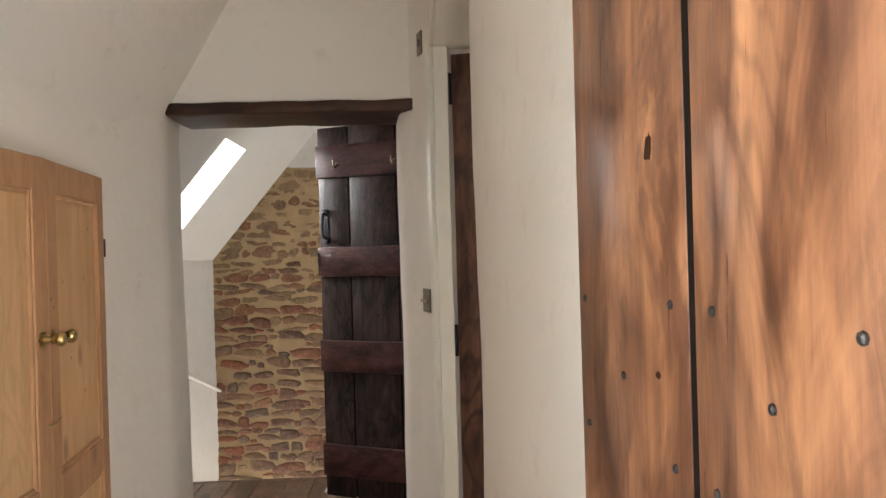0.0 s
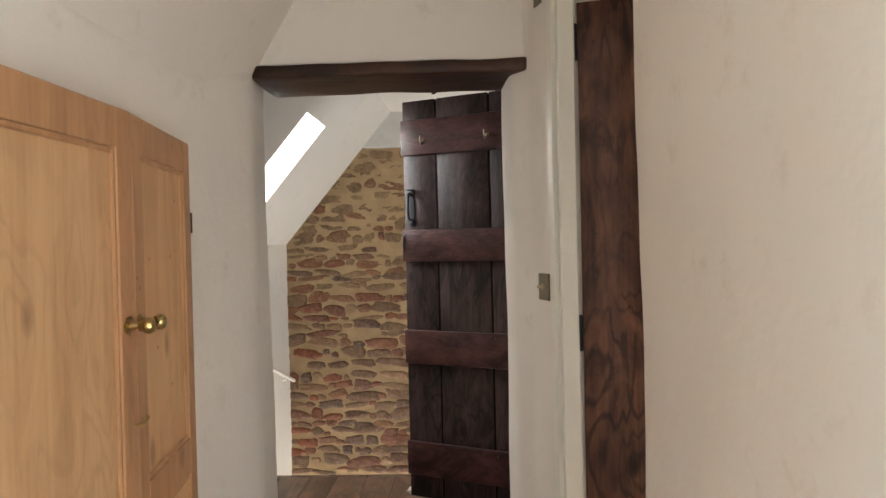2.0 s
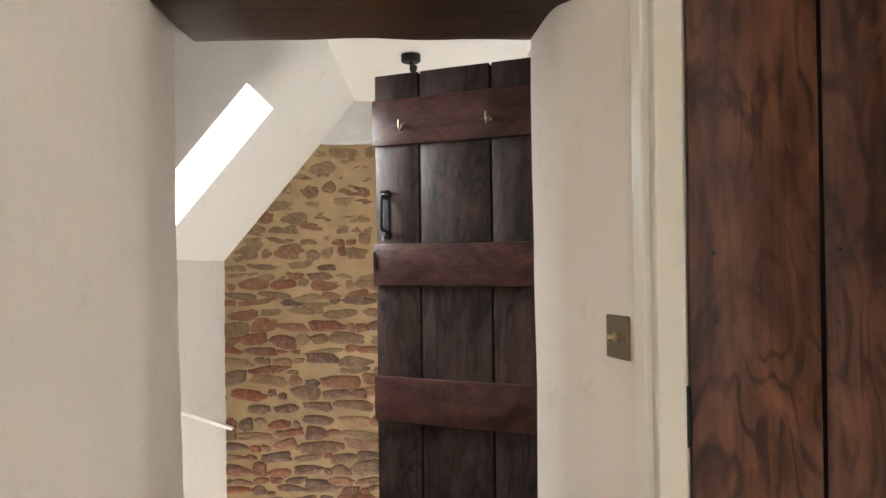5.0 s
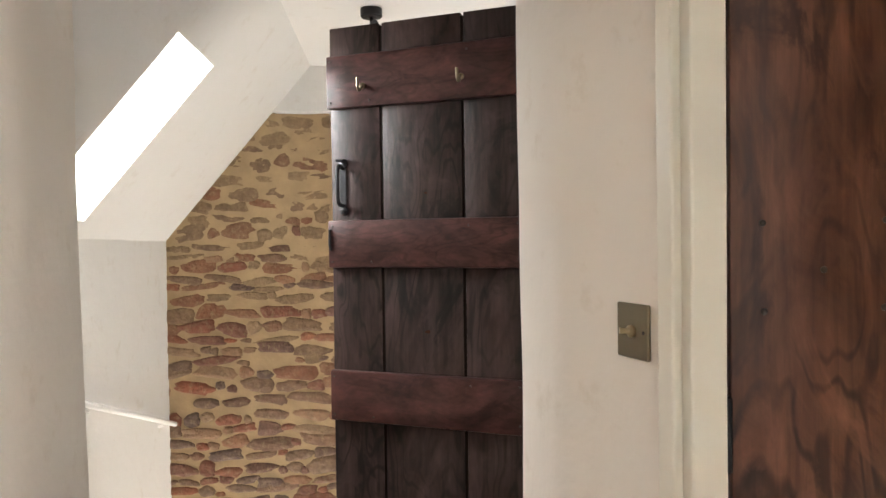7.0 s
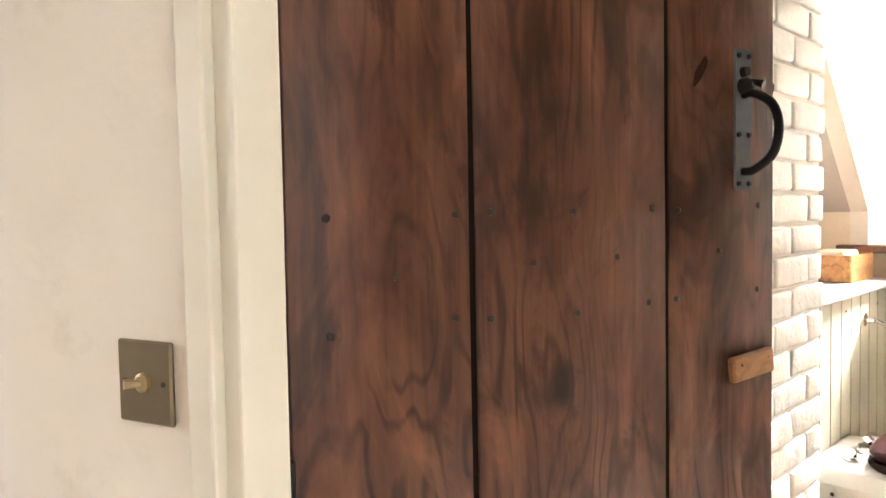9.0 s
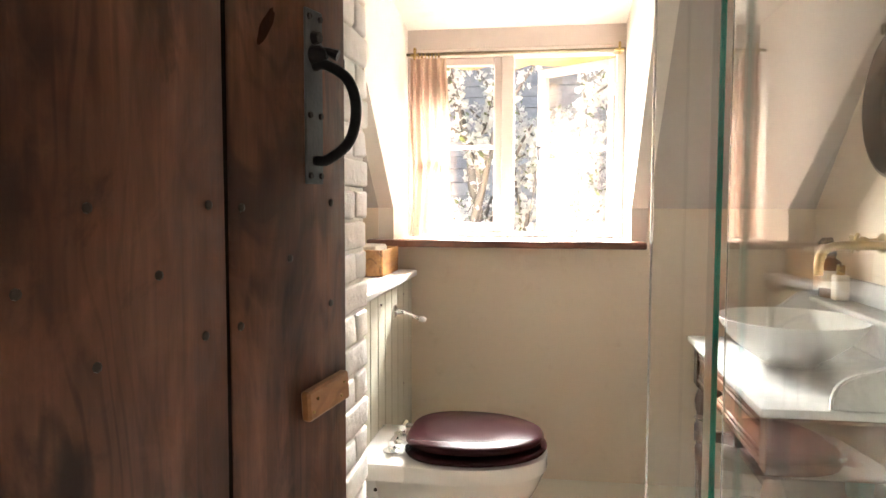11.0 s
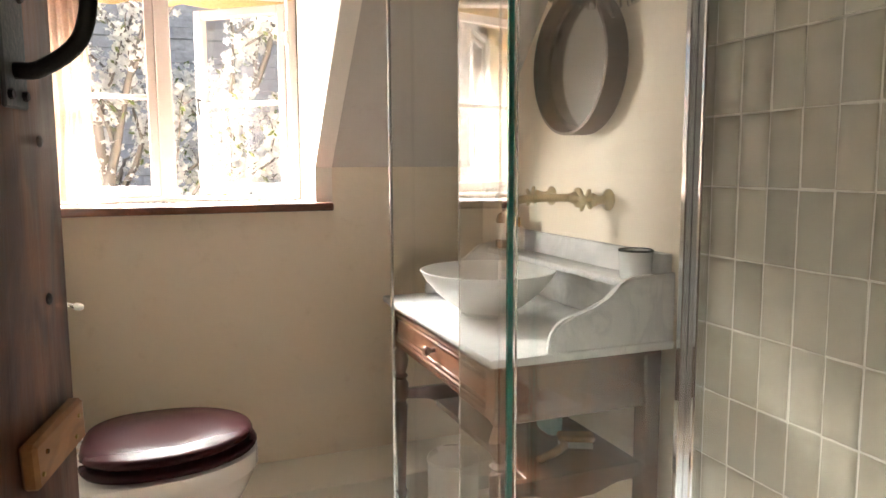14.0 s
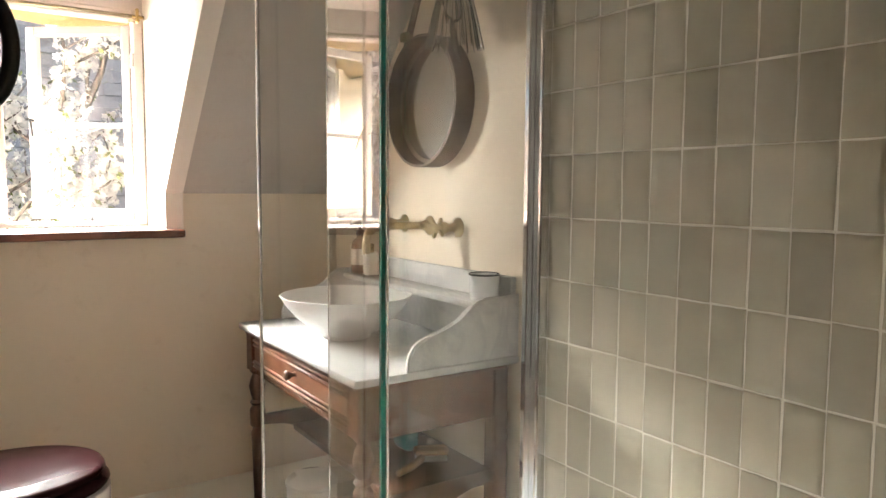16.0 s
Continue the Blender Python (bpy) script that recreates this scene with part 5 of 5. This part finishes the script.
# small things on the shelf
mg = thing("enamel_mug", (2.06, 0.875, 1.123), "white enamel tumbler with dark rim on marble shelf", "mug")
part("body", lathe([(0.036, 0), (0.038, 0.004), (0.041, 0.068), (0.0395, 0.068), (0.036, 0.006), (0.002, 0.005)], (2.065, 0.868, 1.1125), 32), ENAMEL, mg, smooth=40)
part("rim", lathe([(0.0395, 0.067), (0.042, 0.0665), (0.0425, 0.069), (0.041, 0.0715), (0.0395, 0.070), (0.0395, 0.067)], (2.065, 0.868, 1.1125), 32, cap=False), BLUEBLACK, mg, "dark enamel rim", smooth=True)
sp = thing("soap_bottle", (2.73, 0.865, 1.123), "amber soap bottle with black pump on shelf", "bottle")
part("body", lathe([(0.030, 0), (0.033, 0.004), (0.033, 0.095), (0.028, 0.112), (0.013, 0.122), (0.012, 0.132)], (2.785, 0.865, 1.1125), 28), AMBER, sp, smooth=40)
part("paper_label", lathe([(0.0336, 0.03), (0.0336, 0.085)], (2.785, 0.865, 1.1125), 28, cap=False), LABEL, sp)
part("pump_collar", lathe([(0.015, 0.130), (0.015, 0.150), (0.005, 0.152), (0.005, 0.175)], (2.785, 0.865, 1.1125), 18), PUMP, sp, smooth=40)
part("pump_head", tube([(2.792, 0.865, 1.287), (2.785, 0.89, 1.289), (2.778, 0.905, 1.282)], [0.013, 0.010, 0.005], 10), PUMP, sp)
lo = thing("lotion_bottle", (2.62, 0.87, 1.123), "pale square lotion bottle on marble shelf", "bottle")
part("body", box(2.685, 2.730, 0.845, 0.885, 1.1125, 1.190, 0.006), LABEL, lo)
part("cap", lathe([(0.012, 0), (0.012, 0.03)], (2.707, 0.865, 1.190), 18), BRASS, lo)

# under the washstand
ba = thing("plastic_bottle", (2.30, 0.93, 0.62), "teal plastic bottle under the washstand", "bottle")
part("body", rough_box(2.33, 2.42, 0.90, 0.95, 0.6205, 0.760, 0.05, 0.003, 8, 0.02), TEAL, ba, smooth=40)
part("cap", lathe([(0.018, 0), (0.018, 0.03)], (2.375, 0.925, 0.760), 18), TEAL, ba)
br = thing("wooden_brush", (2.2, 0.98, 0.63), "brown wooden bath brush lying on the lower shelf", "brush")
part("handle", tube([(2.184, 1.062, 0.634), (2.21, 1.00, 0.634), (2.235, 0.955, 0.640)], [0.009, 0.011, 0.012], 10), BOXWOOD, br, smooth=True)
part("head", rough_box(-0.026, 0.026, -0.05, 0.05, 0.0175, 0.036, 0.05, 0.001, 5, 0.008, pose(2.258, 0.908, 0.62, 0, 0, -24)), BOXWOOD, br)
part("bristles", rough_box(-0.022, 0.022, -0.045, 0.045, 0.0005, 0.0175, 0.05, 0.003, 20, 0.003, pose(2.258, 0.908, 0.62, 0, 0, -24)), LABEL, br)
bn = thing("pedal_bin", (2.66, 1.06, BF), "small cream enamel pedal bin under the washstand", "bin")
part("body", lathe([(0.078, 0), (0.082, 0.01), (0.082, 0.22), (0.084, 0.225)], (2.625, 1.125, BF + 0.001), 36), BINMAT, bn, smooth=40)
part("lid", lathe([(0.086, 0.227), (0.086, 0.238), (0.070, 0.252), (0.02, 0.258)], (2.625, 1.125, BF + 0.001), 36), BINMAT, bn, smooth=40)

# ---- shower ----
GX = 1.905
sh = thing("shower_screen", (GX, 1.2, BF), "clear glass shower screen with chrome wall profile", "shower screen")
part("wall_profile", box(GX - 0.034, GX + 0.006, BASE + 0.012, BASE + 0.042, BF + 0.05, 2.25, 0.003, 1), CHROME, sh, "chrome wall profile")
part("profile_lip", box(GX - 0.006, GX + 0.014, BASE + 0.042, BASE + 0.060, BF + 0.05, 2.25, 0.002, 1), CHROME, sh)
part("end_pane", box(GX - 0.003, GX + 0.003, BASE + 0.03, 1.535, BF + 0.05, 2.25), SHOWERGLASS, sh)
part("end_seal", box(GX - 0.004, GX + 0.004, 1.536, 1.540, BF + 0.05, 2.25), CHROME, sh)
FP, _fl2 = frame_on((1.470, 1.504), (1.775, 1.450))
part("front_pane", box(0.006, _fl2, -0.004, 0.004, BF + 0.06, 2.25, m=FP), SHOWERGLASS, sh)
NP, _fl3 = frame_on((0.720, 1.429), (1.490, 1.483))
part("side_pane", box(0, _fl3, -0.004, 0.004, BF + 0.06, 2.25, m=NP), SHOWERGLASS, sh)
part("green_edge", box(0.0, 0.0055, -0.004, 0.004, BF + 0.06, 2.25, 0.001, 1, m=FP), GREENEDGE, sh, "green polished glass edge")
part("edge_seal", box(-0.003, -0.0005, -0.0045, 0.0045, BF + 0.06, 2.25, m=FP), GLASS, sh)
solid("shower_tray", box(0.70, GX + 0.02, BASE + 0.016, 1.56, BF, BF + 0.05, 0.008), TRAY, "low white shower tray behind glass", "shower tray")
for o in scene.objects:
    if o.name.startswith(("end_pane", "front_pane", "side_pane", "edge_seal")):
        o.visible_shadow = False

# ---- outside the window ----
solid("ground", box(3.9, 60, -40, 40, -3.2, -3.0), GRASS, "green lawn below the window", "ground", "structure")
th = rough_box(WX + 0.08, WX + 0.36, WY0 - 0.6, WY1 + 0.6, 2.03, 2.20, 0.05, 0.03, 11.0, 0.02)
solid("thatch_eave", th, THATCH, "golden thatch eave above the window", "thatch", "structure", smooth=40)


# barn across the garden, its slate roof facing the window
barn = thing("barn", (9.5, 0, -3), "weathered barn with a grey slate roof among trees", "barn")
part("wall", box(8.6, 13.0, -7, 9, -3.0, -0.6), BARK, barn)
RM = Matrix.Translation((8.4, 0, -0.6)) @ Matrix.Rotation(radians(-48), 4, "Y")
part("roof", box(0, 7.6, -7.2, 9.2, -0.06, 0.0, m=RM), SLATE, barn, "grey slate roof")
_sm2 = []
for k in range(3):
    b_ = box(0, 0.30, 0, 0.298, 0.004, 0.016 + 0.004 * k, 0.003, 1)
    me = bpy.data.meshes.new("slate")
    b_.to_mesh(me)
    b_.free()
    me.materials.append(SLATE)
    _sm2.append(me)
rng = random.Random(4)
_n = 0
for i in range(4, 21):
    for j in range(17):
        o = new("slate", _sm2[rng.randrange(3)])
        o.parent = barn
        o.matrix_parent_inverse = barn.matrix_basis.inverted()
        o.matrix_basis = RM @ pose(0.26 * i + 0.2, -1.4 + 0.30 * j + (0.15 if i % 2 else 0), 0.002 * i % 0.004, rng.uniform(-0.6, 0.6), 3.0 + rng.uniform(-0.8, 0.8), 0)

# flowering tree close to the window
tree = thing("cherry_tree", (5.9, 1.9, -3), "blossoming cherry tree with white flowers and bare twigs", "tree")
rng = random.Random(11)
limbs = []


def grow(p, d, r, n, depth):
    pts, rad = [p.copy()], [r]
    for k in range(n):
        d = (d + 0.22 * Vector((rng.uniform(-1, 1), rng.uniform(-1, 1), rng.uniform(-0.7, 0.9)))).normalized()
        if p.x < 5.0:
            d.x = abs(d.x) + 0.3
            d.normalize()
        p = p + d * (0.30 if depth == 0 else 0.17 / (0.55 + 0.25 * depth))
        pts.append(p.copy())
        rad.append(r * (1 - 0.75 * (k + 1) / n) + 0.002)
        if depth < 3 and k >= (n // 3 if depth == 0 else 1) and rng.random() < (0.8, 0.6, 0.45)[depth]:
            side = (d + Vector((rng.uniform(-1, 1), rng.uniform(-1, 1), rng.uniform(-0.6, 0.8)))).normalized()
            grow(p, side, rad[-1] * 0.6, (8, 6, 5)[depth], depth + 1)
    limbs.append((pts, rad, depth))


grow(Vector((5.9, 2.15, -3.0)), Vector((0.02, -0.04, 1)), 0.15, 17, 0)
grow(Vector((5.95, 2.05, -1.1)), Vector((-0.15, -0.7, 0.75)), 0.09, 14, 1)
grow(Vector((5.9, 2.2, -0.6)), Vector((-0.35, 0.5, 0.8)), 0.08, 14, 1)
grow(Vector((5.9, 2.1, -0.2)), Vector((-0.3, -0.6, 0.9)), 0.06, 13, 1)
grow(Vector((5.9, 2.1, 0.2)), Vector((-0.1, -0.9, 0.5)), 0.06, 13, 1)
grow(Vector((5.9, 2.1, 0.5)), Vector((-0.4, 0.2, 0.7)), 0.05, 12, 1)
bmt = bmesh.new()
for pts, rad, depth in limbs:
    if depth == 0:
        tube(pts, rad, 10, bmt)
part("trunk", bmt, BARK, tree, smooth=True)
for pts, rad, depth in limbs:
    if depth == 1:
        part("limb", tube(pts, rad, 7), BARK, tree, smooth=True)
bmt = bmesh.new()
for pts, rad, depth in limbs:
    if depth > 1:
        tube(pts, rad, 5 if depth < 3 else 4, bmt)
tagged(part("twig", bmt, BARK, tree), kind="stuff")
pv, pf, lv, lf = [], [], [], []
for pts, rad, depth in limbs:
    if depth < 1:
        continue
    for a, b in zip(pts, pts[1:]):
        for _ in range((0, 9, 22, 32)[depth]):
            if rng.random() < 0.35:
                continue
            c = a.lerp(b, rng.random()) + Vector((rng.uniform(-1, 1), rng.uniform(-1, 1), rng.uniform(-1, 1))) * 0.055
            n = Vector((rng.uniform(-1, 1), rng.uniform(-1, 1), rng.uniform(-1, 1))).normalized()
            u = n.orthogonal().normalized()
            w = n.cross(u)
            r = rng.uniform(0.018, 0.034)
            if rng.random() < 0.10:
                i0 = len(lv)
                lv += [c, c + u * r + w * r * 0.5, c + u * r * 2.2, c + u * r - w * r * 0.5]
                lf.append((i0, i0 + 1, i0 + 2, i0 + 3))
                continue
            i0 = len(pv)
            pv.append(c)
            for k in range(10):
                ang = 2 * math.pi * k / 10
                rr = r * (1.0 if k % 2 == 0 else 0.55)
                pv.append(c + (u * math.cos(ang) + w * math.sin(ang)) * rr + n * rr * 0.35)
            pf += [(i0, i0 + 1 + k, i0 + 1 + (k + 1) % 10) for k in range(10)]
for nm, vv, ff, mt_ in (("blossom", pv, pf, PETAL), ("leaves", lv, lf, LEAF)):
    me = bpy.data.meshes.new(nm)
    me.from_pydata([tuple(v) for v in vv], [], ff)
    me.materials.append(mt_)
    o = new(nm, me)
    o.parent = tree
    o.matrix_parent_inverse = tree.matrix_basis.inverted()
    tagged(o, kind="stuff")

# paper scraps on the landing
for x_, y_, s_ in ((-0.128, 3.94, 0.030), (0.0, 3.91, 0.022)):
    bm = bmesh.new()
    bmesh.ops.create_icosphere(bm, subdivisions=3, radius=s_)
    for v in bm.verts:
        d_ = 1 + 0.45 * noise.noise(v.co * 55 + Vector((x_ * 40, 0, 3)))
        v.co = Vector((v.co.x * d_ + x_, v.co.y * d_ * 0.8 + y_, max(0.001, v.co.z * d_ * 0.6 + s_ * 0.45)))
    solid("paper_scrap", bm, LABEL, "crumpled white scrap of paper on the floorboards", "paper")

# ---- pieces of walls ----
# rubble stone wall beyond the stair
sw_ = solid("wall_stone", rough_box(-1.14, 0.6, 5.20, 5.5, -2.6, 2.07, 0.05, 0.006, 7.0, 0.0), MORTAR, "rubble stone wall in pale lime mortar", "wall", "structure")
solid("wall_stone_top", rough_box(-1.14, 0.6, 5.185, 5.5, 2.075, 2.5, 0.06, 0.008, 9.0, 0.01), LANDING, "white plaster above the rubble stone", "wall", "structure")
rng = random.Random(21)


def stone_mesh(w, h, seed, material, flat=1.0):
    """A rough stone bedded in the mortar: only its weathered front stands out of the joint."""
    bm = bmesh.new()
    r = random.Random(seed)
    off = Vector((r.uniform(0, 90), r.uniform(0, 90), r.uniform(0, 90)))
    n = 18
    pw = r.uniform(0.55, 0.95)
    lean = r.uniform(-0.35, 0.35)
    rings = []
    for s, dep in ((1.12, -0.010), (1.0, 0.001), (0.90, 0.007), (0.66, 0.011), (0.32, 0.012)):
        ring = []
        for k in range(n):
            a_ = 2 * math.pi * k / n
            c_, q_ = math.cos(a_), math.sin(a_)
            e_ = 1 + 0.30 * noise.noise(Vector((c_ * 1.3, q_ * 1.3, 0)) + off) + 0.16 * noise.noise(Vector((c_ * 4, q_ * 4, 2)) + off)
            px = 0.5 * w * math.copysign(abs(c_) ** pw, c_) * e_ * s
            pz = 0.5 * h * math.copysign(abs(q_) ** pw, q_) * e_ * s * (1 + lean * c_)
            d_ = dep + 0.006 * noise.noise(Vector((px * 45, pz * 45, 7)) + off)
            ring.append(bm.verts.new((px, -d_ * flat * min(1.0, 0.45 + h / 0.10), pz)))
        rings.append(ring)
    for a, b in zip(rings, rings[1:]):
        for k in range(n):
            bm.faces.new((a[k], a[(k + 1) % n], b[(k + 1) % n], b[k]))
    bm.faces.new(rings[-1])
    bmesh.ops.recalc_face_normals(bm, faces=bm.faces)
    me = bpy.data.meshes.new("stone")
    bm.to_mesh(me)
    bm.free()
    me.shade_smooth()
    me.materials.append(material)
    return me


z = -0.30
while z < 2.00:
    h = rng.uniform(0.042, 0.078 + 0.012 * max(0.0, z))
    x = -1.13 + rng.uniform(-0.06, 0.02)
    while x < 0.30:
        w = rng.uniform(0.10, 0.25) if rng.random() < 0.70 else rng.uniform(0.045, 0.10)
        hh = h * rng.uniform(0.68, 1.22) * (1.0 if w > 0.08 else 0.7)
        washed = rng.random() < min(1.0, max(0.0, (z - 0.55) / 0.95))
        if rng.random() < 0.97:
            o = new("stone", stone_mesh(w, hh, rng.random(), WASHED if washed else STONE, 0.6 if washed else 1.15))
            o.parent = sw_
            o.matrix_basis = pose(x + w / 2, 5.2005 + 0.005 * min(1.0, max(0.0, (z - 0.7) / 0.9)), z + h / 2 + rng.uniform(-0.016, 0.016), 0, rng.uniform(-9, 9), 0)
        x += w + rng.uniform(-0.018, 0.014)
    z += h + rng.uniform(-0.002, 0.012)

# glazed wall tiles of the shower
tw = solid("wall_shower", box(0.68, 1.885, 0.60, BASE + 0.0102, 0.2, 2.55), GROUT, "shower wall of handmade sage glazed tiles", "wall", "structure")
rng = random.Random(33)
tiles = []
for k in range(14):
    bm = bmesh.new()
    gx, gz = (0, 0.03, 0.28, 0.5, 0.72, 0.97, 1), (0, 0.016, 0.14, 0.32, 0.5, 0.68, 0.86, 0.984, 1)
    nx, nz = len(gx) - 1, len(gz) - 1
    w, h = 0.0739 + rng.uniform(-0.0008, 0.0008), 0.1474 + rng.uniform(-0.001, 0.001)
    off = Vector((k * 7.3, k * 1.9, 0))
    g = []
    for i in range(nx + 1):
        line = []
        for j in range(nz + 1):
            px, pz = (gx[i] - 0.5) * w, (gz[j] - 0.5) * h
            e = min(i, nx - i, 1) * min(j, nz - j, 1)
            d = 0.0086 + 0.0013 * noise.noise(Vector((px * 24, pz * 18, 0)) + off) if e else 0.0070
            jit = 0.0014 * noise.noise(Vector((px * 60, pz * 60, 4)) + off)
            line.append(bm.verts.new((px + jit, d, pz + jit)))
        g.append(line)
    for i in range(nx):
        for j in range(nz):
            bm.faces.new((g[i][j], g[i][j + 1], g[i + 1][j + 1], g[i + 1][j]))
    rim = [g[i][0] for i in range(nx + 1)] + [g[nx][j] for j in range(1, nz + 1)] + [g[i][nz] for i in range(nx - 1, -1, -1)] + [g[0][j] for j in range(nz - 1, 0, -1)]
    low = [bm.verts.new((v.co.x, 0.0, v.co.z)) for v in rim]
    for i in range(len(rim)):
        bm.faces.new((rim[i], rim[(i + 1) % len(rim)], low[(i + 1) % len(rim)], low[i]))
    bmesh.ops.recalc_face_normals(bm, faces=bm.faces)
    me = bpy.data.meshes.new("tile")
    bm.to_mesh(me)
    bm.free()
    me.shade_smooth()
    me.materials.append(TILE)
    tiles.append(me)
for i in range(-12, 3):
    for j in range(-6, 9):
        o = new("tile", rng.choice(tiles))
        o.parent = tw
        o.matrix_basis = pose(1.642 + 0.078 * i + 0.039 + rng.uniform(-0.0012, 0.0012), BASE + 0.0034, 1.187 + 0.1515 * j + 0.07575 + rng.uniform(-0.0008, 0.0008), rng.uniform(-0.35, 0.35), rng.uniform(-0.6, 0.6), rng.uniform(-0.8, 0.8))

# white painted brick pier beside the boxing
bp = solid("brick_pier", box(1.36, 2.160, 2.212, 2.60, BF, 2.45), BRICKJOINT, "white painted brick pier beside the boxing", "brick pier", "structure")
rng = random.Random(44)
bricks = []
for k in range(8):
    for w, nm in ((0.208, "a"), (0.100, "b")):
        bm = rough_box(-w / 2, w / 2, -0.009, 0.05, -0.0335, 0.0335, 0.05, 0.0042, 16.0, 0.007, seed=k * 3.7)
        bmesh.ops.recalc_face_normals(bm, faces=bm.faces)
        me = bpy.data.meshes.new("brick")
        bm.to_mesh(me)
        bm.free()
        me.shade_smooth()
        me.materials.append(BRICK)
        bricks.append((nm, me))
long_, half_ = [m_ for n_, m_ in bricks if n_ == "a"], [m_ for n_, m_ in bricks if n_ == "b"]
for j in range(29):
    zc = BF + 0.036 + 0.075 * j
    x = 2.168
    first = True
    while x > 1.40:
        short = first and j % 2 == 1
        w = 0.100 if short else 0.208
        o = new("brick", rng.choice(half_ if short else long_))
        o.parent = bp
        o.matrix_basis = pose(x - w / 2, 2.212 + rng.uniform(-0.003, 0.003), zc, 0, rng.uniform(-0.7, 0.7), rng.uniform(-0.8, 0.8))
        x -= w + 0.011
        first = False
    o = new("brick", rng.choice(half_))
    o.parent = bp
    o.matrix_basis = pose(2.160, 2.30 + rng.uniform(-0.003, 0.003), zc, 0, 0, 90)
